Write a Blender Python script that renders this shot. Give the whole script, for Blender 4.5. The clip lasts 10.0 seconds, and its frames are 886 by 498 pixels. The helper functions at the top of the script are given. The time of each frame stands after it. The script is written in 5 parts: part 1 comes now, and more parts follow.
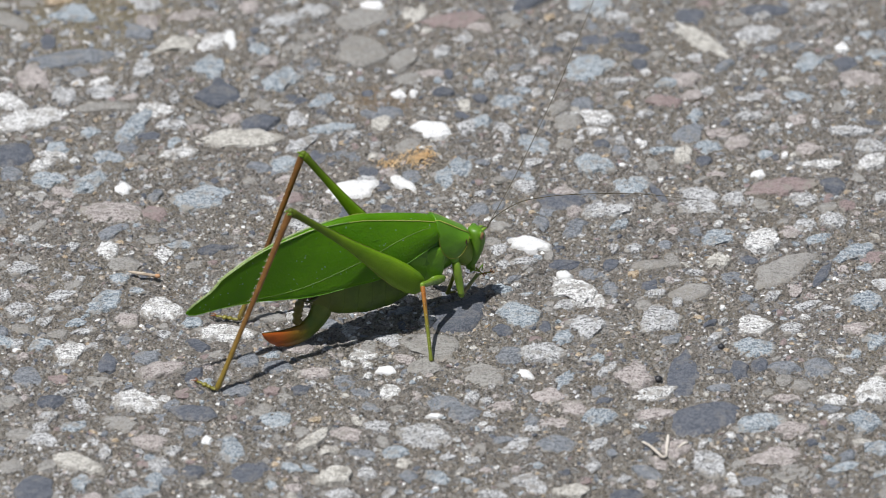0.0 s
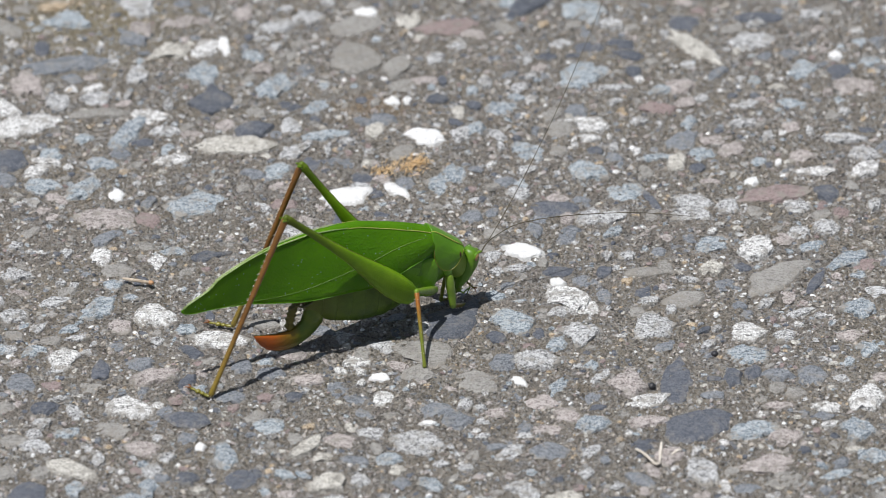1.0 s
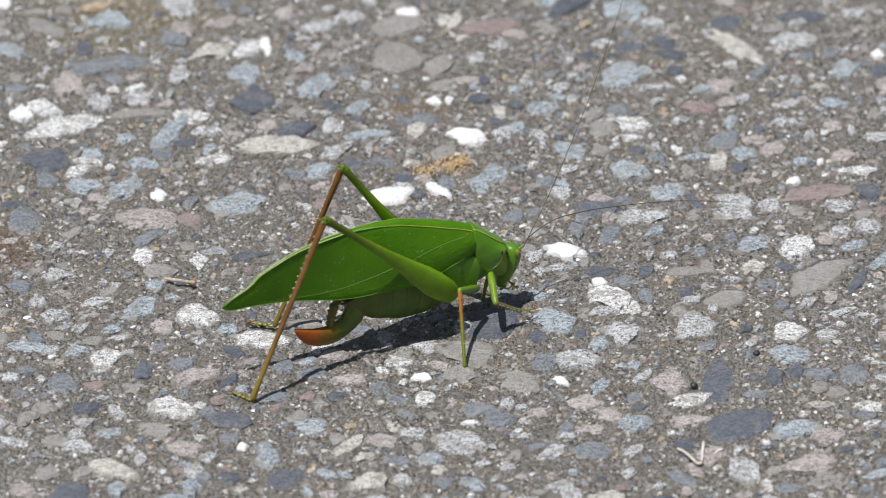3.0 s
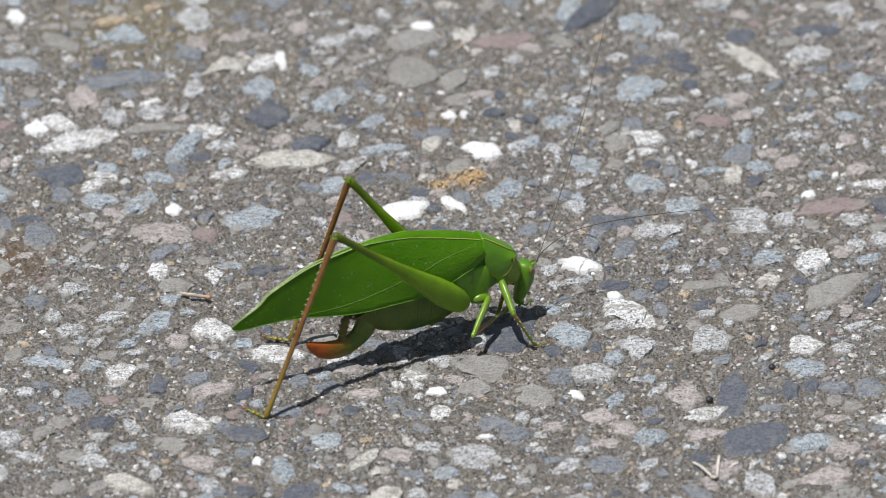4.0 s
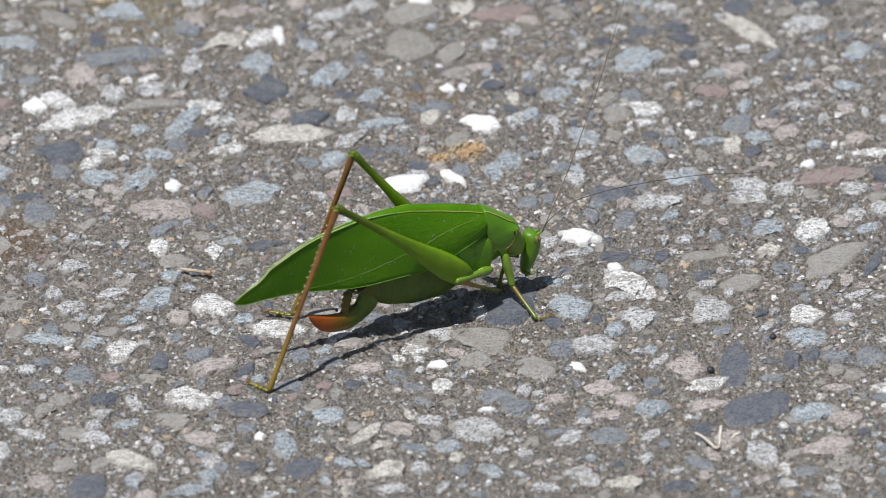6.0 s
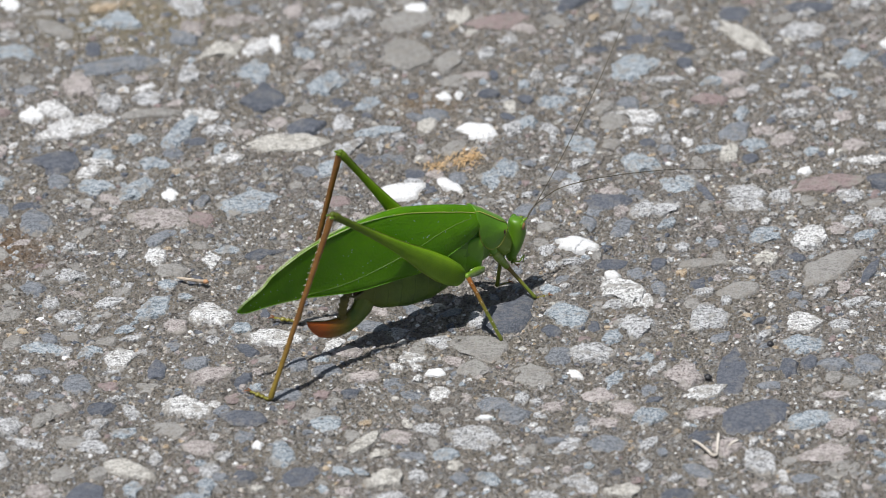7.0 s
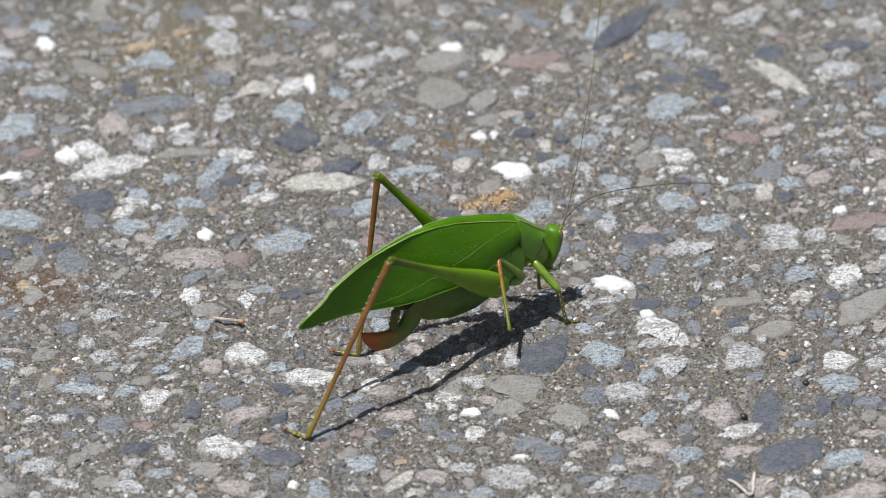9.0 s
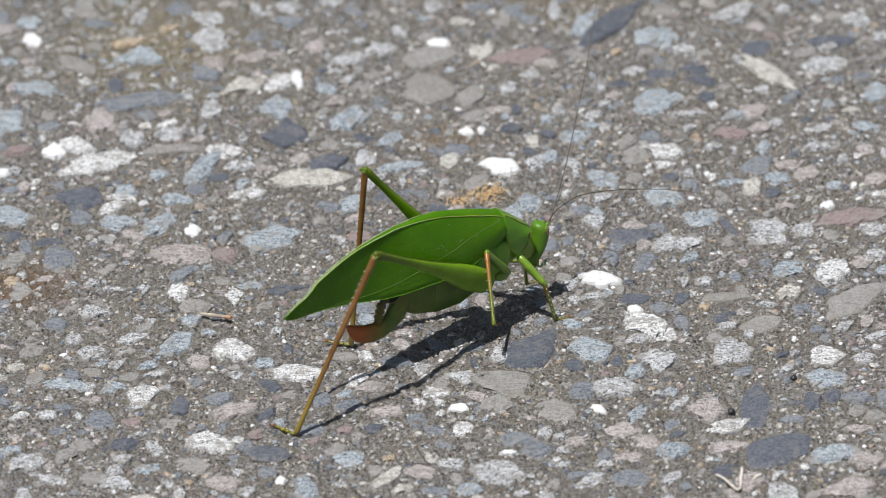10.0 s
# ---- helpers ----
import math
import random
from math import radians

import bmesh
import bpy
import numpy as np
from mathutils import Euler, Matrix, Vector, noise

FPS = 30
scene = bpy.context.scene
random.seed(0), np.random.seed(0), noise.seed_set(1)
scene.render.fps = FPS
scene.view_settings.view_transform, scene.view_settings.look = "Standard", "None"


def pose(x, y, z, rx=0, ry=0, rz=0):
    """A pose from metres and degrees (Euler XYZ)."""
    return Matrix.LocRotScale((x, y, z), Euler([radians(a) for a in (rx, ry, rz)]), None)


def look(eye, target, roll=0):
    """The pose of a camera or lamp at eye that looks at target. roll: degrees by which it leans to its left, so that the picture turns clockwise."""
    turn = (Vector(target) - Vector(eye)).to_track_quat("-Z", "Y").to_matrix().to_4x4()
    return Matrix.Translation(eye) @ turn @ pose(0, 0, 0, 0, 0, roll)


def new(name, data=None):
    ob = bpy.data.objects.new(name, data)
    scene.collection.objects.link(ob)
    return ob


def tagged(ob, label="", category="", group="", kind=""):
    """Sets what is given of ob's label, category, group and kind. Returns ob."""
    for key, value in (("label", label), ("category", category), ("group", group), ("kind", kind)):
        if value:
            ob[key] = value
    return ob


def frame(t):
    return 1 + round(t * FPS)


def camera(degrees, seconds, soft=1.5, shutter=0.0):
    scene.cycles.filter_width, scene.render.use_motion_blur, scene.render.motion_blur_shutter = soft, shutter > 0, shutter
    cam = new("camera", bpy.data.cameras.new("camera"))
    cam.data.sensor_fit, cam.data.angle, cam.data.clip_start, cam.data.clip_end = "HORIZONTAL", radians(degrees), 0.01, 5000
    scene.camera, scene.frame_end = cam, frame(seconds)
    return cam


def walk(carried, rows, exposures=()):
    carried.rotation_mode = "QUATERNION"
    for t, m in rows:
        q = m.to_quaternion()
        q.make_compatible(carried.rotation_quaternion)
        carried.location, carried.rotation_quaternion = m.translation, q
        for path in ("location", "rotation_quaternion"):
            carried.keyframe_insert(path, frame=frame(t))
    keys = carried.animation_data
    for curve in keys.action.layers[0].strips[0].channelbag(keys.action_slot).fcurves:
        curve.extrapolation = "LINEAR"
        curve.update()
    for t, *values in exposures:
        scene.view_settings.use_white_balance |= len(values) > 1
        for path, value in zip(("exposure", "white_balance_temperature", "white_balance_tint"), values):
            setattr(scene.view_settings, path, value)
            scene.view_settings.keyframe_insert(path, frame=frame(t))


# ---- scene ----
MM = 0.001
cam = camera(7.0, 10.0, soft=0.5)
cam.data.dof.use_dof = True
cam.data.dof.focus_distance = 1.024
cam.data.dof.aperture_fstop = 31.0
EYE = pose(0.00192, -0.86567, 0.54971, 90 - 32.0)
CAMERA_ROWS = [  # seconds, degrees up, degrees to the left, roll
    (0, 0.000, 0.000, 0.00),
    (0.1, 0.031, -0.183, -0.01),
    (0.2, 0.031, -0.322, -0.01),
    (0.3, 0.049, -0.434, -0.02),
    (0.4, 0.045, -0.469, -0.03),
    (0.5, 0.042, -0.435, -0.03),
    (0.6, 0.072, -0.398, -0.02),
    (0.7, 0.054, -0.322, -0.00),
    (0.8, 0.071, -0.206, 0.01),
    (0.9, 0.071, -0.103, 0.03),
    (1, 0.055, -0.051, 0.05),
    (1.1, 0.058, -0.040, 0.04),
    (1.2, 0.026, -0.004, 0.04),
    (1.3, 0.026, 0.018, 0.04),
    (1.5, -0.025, 0.068, 0.04),
    (1.6, -0.059, 0.134, 0.05),
    (1.7, -0.072, 0.197, 0.06),
    (1.8, -0.081, 0.250, 0.07),
    (1.9, -0.050, 0.259, 0.08),
    (2, -0.063, 0.274, 0.09),
    (2.1, -0.068, 0.291, 0.08),
    (2.2, -0.090, 0.282, 0.07),
    (3.3, 0.085, 0.322, -0.02),
    (3.4, 0.085, 0.353, -0.03),
    (3.5, 0.081, 0.384, -0.04),
    (3.6, 0.063, 0.465, -0.04),
    (3.7, 0.036, 0.550, -0.05),
    (3.8, 0.050, 0.572, -0.06),
    (3.9, 0.090, 0.519, -0.06),
    (4, 0.164, 0.400, -0.07),
    (4.1, 0.207, 0.353, -0.10),
    (4.2, 0.225, 0.304, -0.14),
    (4.3, 0.234, 0.237, -0.17),
    (4.4, 0.266, 0.130, -0.21),
    (4.5, 0.286, 0.071, -0.24),
    (4.6, 0.298, 0.063, -0.26),
    (4.7, 0.240, 0.081, -0.27),
    (4.8, 0.169, 0.112, -0.28),
    (4.9, 0.133, 0.103, -0.29),
    (5, 0.090, 0.064, -0.31),
    (5.1, 0.049, 0.090, -0.38),
    (5.2, 0.041, 0.121, -0.46),
    (5.3, 0.002, 0.188, -0.53),
    (5.4, -0.006, 0.228, -0.61),
    (5.5, -0.033, 0.238, -0.68),
    (5.6, -0.024, 0.269, -0.64),
    (5.7, -0.039, 0.324, -0.61),
    (6.8, -0.061, 0.398, -0.80),
    (6.9, -0.008, 0.385, -0.82),
    (7, 0.012, 0.377, -0.84),
    (7.1, 0.033, 0.385, -0.85),
    (7.2, 0.073, 0.354, -0.87),
    (7.3, 0.109, 0.327, -0.88),
    (7.4, 0.140, 0.345, -0.89),
    (7.5, 0.145, 0.362, -0.90),
    (7.6, 0.145, 0.407, -0.89),
    (7.7, 0.212, 0.403, -0.87),
    (7.8, 0.287, 0.389, -0.86),
    (7.9, 0.310, 0.443, -0.84),
    (8, 0.335, 0.464, -0.82),
    (8.1, 0.385, 0.528, -0.81),
    (8.2, 0.412, 0.564, -0.80),
    (8.3, 0.430, 0.590, -0.79),
    (8.4, 0.429, 0.635, -0.78),
    (8.5, 0.409, 0.613, -0.76),
    (8.6, 0.430, 0.635, -0.79),
    (8.7, 0.332, 0.698, -0.82),
    (8.8, 0.310, 0.698, -0.85),
    (8.9, 0.328, 0.666, -0.88),
    (9, 0.323, 0.657, -0.91),
    (9.1, 0.337, 0.658, -0.92),
    (9.2, 0.346, 0.626, -0.94),
    (9.3, 0.351, 0.591, -0.95),
    (9.4, 0.329, 0.604, -0.97),
    (9.5, 0.309, 0.593, -0.99),
    (9.6, 0.298, 0.586, -0.99),
    (9.7, 0.311, 0.550, -0.99),
    (9.8, 0.311, 0.550, -0.99),
    (9.9, 0.285, 0.577, -1.00),
    (10, 0.287, 0.558, -1.00),
]

walk(cam, [(t, EYE @ pose(0, 0, 0, up, left, roll)) for t, up, left, roll in CAMERA_ROWS])

# ---- light: a high summer sun and open sky ----
SUN_WAY = Vector((-0.225, -0.18, 1.0)).normalized()
world = bpy.data.worlds.new("sky")
scene.world = world
world.use_nodes = True
wn = world.node_tree.nodes
sky = wn.new("ShaderNodeTexSky")
sky.sky_type = "NISHITA"
sky.sun_disc = False
sky.sun_elevation = math.asin(SUN_WAY.z)
sky.sun_rotation = math.atan2(SUN_WAY.x, SUN_WAY.y)
wn["Background"].inputs["Strength"].default_value = 0.06
pale_sky = wn.new("ShaderNodeHueSaturation")  # a little summer haze
pale_sky.inputs["Saturation"].default_value = 0.7
world.node_tree.links.new(sky.outputs[0], pale_sky.inputs["Color"])
world.node_tree.links.new(pale_sky.outputs[0], wn["Background"].inputs["Color"])
sun_data = bpy.data.lights.new("sun", "SUN")
sun_data.energy, sun_data.angle, sun_data.color = 4.9, radians(0.53), (1.0, 0.99, 0.985)
sun = new("sun", sun_data)
sun.matrix_world = look(SUN_WAY * 3, (0, 0, 0))
scene.view_settings.exposure = -0.09


# ---- materials ----
def nodes_of(name):
    m = bpy.data.materials.new(name)
    m.use_nodes = True
    nt = m.node_tree
    return m, nt, nt.nodes["Principled BSDF"]


def add(nt, kind, **values):
    n = nt.nodes.new(kind)
    for key, v in values.items():
        n.inputs[key.replace("_", " ")].default_value = v
    return n


def ramp(nt, source, stops):
    r = nt.nodes.new("ShaderNodeValToRGB")
    el = r.color_ramp.elements
    while len(el) < len(stops):
        el.new(0.5)
    for e, (p, col) in zip(el, stops):
        e.position, e.color = p, (*col, 1)
    nt.links.new(source, r.inputs[0])
    return r.outputs[0]


def mix(nt, fac, a, b, how="MIX"):
    n = nt.nodes.new("ShaderNodeMix")
    n.data_type, n.blend_type = "RGBA", how
    for sock, v in ((n.inputs[0], fac), (n.inputs[6], a), (n.inputs[7], b)):
        if hasattr(v, "is_linked"):
            nt.links.new(v, sock)
        elif isinstance(v, tuple):
            sock.default_value = (*v, 1)
        else:
            sock.default_value = v
    return n.outputs[2]


def maths(nt, op, a, b=0.5):
    n = nt.nodes.new("ShaderNodeMath")
    n.operation = op
    for sock, v in ((n.inputs[0], a), (n.inputs[1], b)):
        if hasattr(v, "is_linked"):
            nt.links.new(v, sock)
        else:
            sock.default_value = v
    return n.outputs[0]


def bump(nt, bsdf, height, dist, strength=1.0):
    b = add(nt, "ShaderNodeBump", Distance=dist, Strength=strength)
    nt.links.new(height, b.inputs["Height"])
    nt.links.new(b.outputs[0], bsdf.inputs["Normal"])


def noise_tex(nt, coord, scale, detail=4.0, rough=0.6):
    n = add(nt, "ShaderNodeTexNoise", Scale=scale, Detail=detail, Roughness=rough)
    nt.links.new(coord, n.inputs["Vector"])
    return n.outputs["Fac"]


def cells(nt, coord, scale, feature="F1", out="Distance"):
    n = add(nt, "ShaderNodeTexVoronoi", Scale=scale)
    n.feature = feature
    nt.links.new(coord, n.inputs["Vector"])
    return n.outputs[out]


def grey(v):
    return (v, v, v)


def stone_material(name, low, high, fleck, fleck_amount, pit=0.6, dust=0.75, island=False, rim=0.9, relief=0.0007):
    """Rock with veined grain, dark pits, pale crystals and a thin broken film of mortar; every stone a little different."""
    m, nt, b = nodes_of(name)
    geo = nt.nodes.new("ShaderNodeNewGeometry")
    pos = geo.outputs["Position"]
    rnd = geo.outputs["Random Per Island"] if island else nt.nodes.new("ShaderNodeObjectInfo").outputs["Random"]
    grain = noise_tex(nt, pos, 2000, 5, 0.78)
    blotch = noise_tex(nt, pos, 620, 3, 0.6)
    stretch = add(nt, "ShaderNodeMapping", Scale=(1000, 2300, 1800), Rotation=(0.2, 0.3, 0.5))
    nt.links.new(pos, stretch.inputs["Vector"])
    veins = noise_tex(nt, stretch.outputs[0], 1.0, 4, 0.7)
    base = mix(nt, rnd, low, high)
    base = mix(nt, ramp(nt, blotch, [(0.35, grey(0.0)), (0.68, grey(0.6))]), base, high)
    rough = mix(nt, 0.3, mix(nt, 0.5, grain, noise_tex(nt, pos, 4200, 2, 0.7)), veins)
    lights = ramp(nt, rough, [(0.5, grey(0.0)), (0.525, grey(fleck_amount))])
    base = mix(nt, lights, base, fleck)
    dark = tuple(v * 0.3 for v in low)
    base = mix(nt, ramp(nt, rough, [(0.44, grey(min(1.0, pit * 1.25))), (0.475, grey(0.0))]), base, dark)
    film = ramp(nt, mix(nt, 0.35, noise_tex(nt, pos, 480, 3, 0.65), grain), [(0.52, grey(0.0)), (0.6, grey(dust))])
    base = mix(nt, film, base, (0.3, 0.278, 0.245))
    if not island:  # mortar still clinging to the rim in ragged patches
        flat = nt.nodes.new("ShaderNodeVectorMath")
        flat.operation = "MULTIPLY"
        flat.inputs[1].default_value = (1, 1, 0)
        nt.links.new(nt.nodes.new("ShaderNodeTexCoord").outputs["Object"], flat.inputs[0])
        far = nt.nodes.new("ShaderNodeVectorMath")
        far.operation = "LENGTH"
        nt.links.new(flat.outputs[0], far.inputs[0])
        edge = maths(nt, "ADD", far.outputs["Value"], maths(nt, "MULTIPLY", maths(nt, "SUBTRACT", mix(nt, 0.4, noise_tex(nt, pos, 900, 4, 0.7), grain), 0.5), 2.2))
        paste = mix(nt, grain, (0.2, 0.182, 0.157), (0.44, 0.412, 0.365))
        base = mix(nt, ramp(nt, edge, [(0.84, grey(0.0)), (1.0, grey(rim))]), base, paste)
    nt.links.new(base, b.inputs["Base Color"])
    nt.links.new(ramp(nt, grain, [(0.3, grey(0.35)), (0.65, grey(0.75))]), b.inputs["Roughness"])
    b.inputs["Specular IOR Level"].default_value = 0.45
    bump(nt, b, rough, relief, 1.0)
    return m


def ground_material():
    """Worn sandy mortar: grains of every colour in a grey-brown paste, with rust and clay stains."""
    m, nt, b = nodes_of("worn_mortar")
    pos = nt.nodes.new("ShaderNodeNewGeometry").outputs["Position"]
    broad = noise_tex(nt, pos, 45, 3, 0.6)
    mid = noise_tex(nt, pos, 420, 4, 0.65)
    fine = noise_tex(nt, pos, 3800, 3, 0.8)
    base = ramp(nt, mid, [(0.3, (0.26, 0.232, 0.202)), (0.52, (0.385, 0.346, 0.306)), (0.75, (0.5, 0.46, 0.417))])
    base = mix(nt, ramp(nt, broad, [(0.35, grey(0.0)), (0.7, grey(0.6))]), base, (0.42, 0.37, 0.275))
    base = mix(nt, ramp(nt, noise_tex(nt, pos, 170, 3, 0.6), [(0.5, grey(0.0)), (0.72, grey(0.55))]), base, (0.36, 0.29, 0.2))
    for scale, amount in ((560, 0.55), (1250, 0.75), (2300, 0.8)):
        d = cells(nt, pos, scale)
        c = cells(nt, pos, scale, out="Color")
        tone = ramp(nt, c, [(0.16, (0.08, 0.076, 0.072)), (0.35, (0.3, 0.275, 0.24)), (0.6, (0.44, 0.41, 0.362)), (0.8, (0.47, 0.478, 0.49)), (0.95, (0.8, 0.79, 0.77))])
        base = mix(nt, maths(nt, "MULTIPLY", ramp(nt, d, [(0.3, grey(1.0)), (0.46, grey(0.0))]), amount), base, tone)
    base = mix(nt, ramp(nt, fine, [(0.36, grey(0.85)), (0.43, grey(0.0))]), base, (0.07, 0.06, 0.055))
    base = mix(nt, ramp(nt, fine, [(0.57, grey(0.0)), (0.64, grey(0.7))]), base, (0.66, 0.635, 0.59))
    for place, size, wobble, colour, amount in (((-0.069, 0.0165, 0.0), 55.0, mid, (0.3, 0.175, 0.08), 0.7), ((-0.05, 0.084, 0.0), 26.0, broad, (0.44, 0.37, 0.22), 0.62),
                                                ((0.012, 0.1, 0.0), 40.0, broad, (0.44, 0.36, 0.22), 0.5), ((-0.008, 0.055, 0.0), 80.0, mid, (0.42, 0.27, 0.13), 0.45)):
        spot = add(nt, "ShaderNodeVectorMath")
        spot.operation = "DISTANCE"
        nt.links.new(pos, spot.inputs[0])
        spot.inputs[1].default_value = place
        edge = maths(nt, "ADD", maths(nt, "MULTIPLY", spot.outputs["Value"], size), maths(nt, "MULTIPLY", wobble, 0.9))
        base = mix(nt, ramp(nt, edge, [(0.55, grey(amount)), (1.2, grey(0.0))]), base, colour)
    nt.links.new(base, b.inputs["Base Color"])
    b.inputs["Roughness"].default_value = 0.85
    b.inputs["Specular IOR Level"].default_value = 0.3
    height = maths(nt, "ADD", maths(nt, "MULTIPLY", fine, 0.7), maths(nt, "MULTIPLY", mid, 0.6))
    height = maths(nt, "SUBTRACT", height, maths(nt, "MULTIPLY", cells(nt, pos, 1250), 0.9))
    bump(nt, b, height, 0.0017, 1.0)
    return m


def skin(name, low, high, rough=0.35, scale=700.0, relief=0.00004, glow=0.0, coat=0.2, tip=None, span=(0.0, 1.0)):
    """Insect cuticle: two tones, fine granules, a waxy gloss; tip: another colour towards the end of the part's own x axis."""
    m, nt, b = nodes_of(name)
    co = nt.nodes.new("ShaderNodeTexCoord").outputs["Object"]
    n = noise_tex(nt, co, scale, 4, 0.6)
    n2 = noise_tex(nt, co, scale * 0.25, 2, 0.5)
    base = mix(nt, ramp(nt, mix(nt, 0.5, n, n2), [(0.35, grey(0.0)), (0.65, grey(1.0))]), low, high)
    if tip:
        sep = nt.nodes.new("ShaderNodeSeparateXYZ")
        nt.links.new(co, sep.inputs[0])
        way = maths(nt, "ADD", sep.outputs[0], maths(nt, "MULTIPLY", maths(nt, "SUBTRACT", n2, 0.5), (span[1] - span[0]) * 0.5))
        mr = add(nt, "ShaderNodeMapRange", From_Min=span[0], From_Max=span[1])
        nt.links.new(way, mr.inputs["Value"])
        base = mix(nt, mr.outputs[0], base, tip)
    nt.links.new(base, b.inputs["Base Color"])
    b.inputs["Roughness"].default_value = rough
    b.inputs["Coat Weight"].default_value = coat
    b.inputs["Coat Roughness"].default_value = 0.25
    if glow:
        b.inputs["Subsurface Weight"].default_value = glow
        b.inputs["Subsurface Radius"].default_value = (0.25, 0.6, 0.1)
        b.inputs["Subsurface Scale"].default_value = 0.001
    bump(nt, b, n, relief * 6, 0.8)
    return m


def wing_material():
    """Leaf-like wing: leathery green net of veins that lets some light through."""
    m, nt, b = nodes_of("leaf_wing")
    co = nt.nodes.new("ShaderNodeTexCoord").outputs["Object"]
    net = cells(nt, co, 3300, "DISTANCE_TO_EDGE")
    big = cells(nt, co, 700, "DISTANCE_TO_EDGE")
    n = noise_tex(nt, co, 260, 3, 0.6)
    base = ramp(nt, n, [(0.3, (0.115, 0.33, 0.005)), (0.7, (0.18, 0.44, 0.01))])
    base = mix(nt, ramp(nt, net, [(0.03, grey(0.45)), (0.12, grey(0.0))]), base, (0.13, 0.3, 0.015))
    base = mix(nt, ramp(nt, big, [(0.015, grey(0.3)), (0.04, grey(0.0))]), base, (0.16, 0.32, 0.025))
    # white specks: a few dust grains, and small sun glints painted into the colour
    glint_speck = maths(nt, "MULTIPLY", maths(nt, "LESS_THAN", cells(nt, co, 1500), 0.12), maths(nt, "GREATER_THAN", cells(nt, co, 1500, out="Color"), 0.52))
    base = mix(nt, maths(nt, "MULTIPLY", glint_speck, 0.8), base, (0.7, 0.75, 0.68))
    nt.links.new(base, b.inputs["Base Color"])
    b.inputs["Roughness"].default_value = 0.27
    b.inputs["Specular IOR Level"].default_value = 0.5
    fine = cells(nt, co, 3300)
    bump(nt, b, maths(nt, "ADD", maths(nt, "MULTIPLY", fine, -1.2), maths(nt, "ADD", ramp(nt, net, [(0.0, grey(0.4)), (0.3, grey(0.0))]), maths(nt, "MULTIPLY", ramp(nt, big, [(0.0, grey(1.0)), (0.1, grey(0.0))]), 0.22))), 0.00007, 1.0)
    thin = nt.nodes.new("ShaderNodeBsdfTranslucent")
    nt.links.new(mix(nt, 0.6, base, (0.24, 0.6, 0.012)), thin.inputs["Color"])
    both = nt.nodes.new("ShaderNodeMixShader")
    both.inputs[0].default_value = 0.55
    nt.links.new(b.outputs[0], both.inputs[1])
    nt.links.new(thin.outputs[0], both.inputs[2])
    nt.links.new(both.outputs[0], nt.nodes["Material Output"].inputs["Surface"])
    return m


ROCK = {
    "chalk": ((0.86, 0.86, 0.85), (0.9, 0.9, 0.89), (0.93, 0.93, 0.92), 0.8, 0.1, 0.08),
    "white": ((0.5, 0.49, 0.47), (0.63, 0.62, 0.61), (0.9, 0.9, 0.89), 0.95, 0.8),
    "pale": ((0.33, 0.328, 0.325), (0.46, 0.462, 0.465), (0.74, 0.745, 0.75), 0.8, 0.8),
    "bluish": ((0.21, 0.25, 0.29), (0.33, 0.385, 0.425), (0.62, 0.64, 0.65), 0.7, 0.6),
    "slate": ((0.07, 0.08, 0.1), (0.108, 0.12, 0.148), (0.26, 0.27, 0.29), 0.4, 0.3, 0.35),
    "dusk": ((0.15, 0.165, 0.188), (0.21, 0.228, 0.255), (0.4, 0.41, 0.42), 0.5, 0.5, 0.5),
    "grey": ((0.25, 0.236, 0.215), (0.33, 0.315, 0.295), (0.47, 0.46, 0.43), 0.5, 0.4),
    "cream": ((0.45, 0.425, 0.375), (0.56, 0.535, 0.48), (0.78, 0.76, 0.71), 0.7, 0.6),
    "pink": ((0.31, 0.272, 0.255), (0.44, 0.385, 0.365), (0.66, 0.62, 0.6), 0.6, 0.6),
    "russet": ((0.24, 0.185, 0.175), (0.31, 0.24, 0.23), (0.45, 0.37, 0.36), 0.4, 0.4),
    "ochre": ((0.4, 0.29, 0.18), (0.5, 0.385, 0.26), (0.68, 0.6, 0.47), 0.6, 0.6),
}
ROCK_MAT = {k: stone_material(k + "_rock", *v, rim=0.35 if k in ("chalk", "slate") else 0.9) for k, v in ROCK.items()}
CHIP_MAT = {k: stone_material(k + "_chip", *v, island=True) for k, v in ROCK.items()}
MORTAR = ground_material()
WING = wing_material()


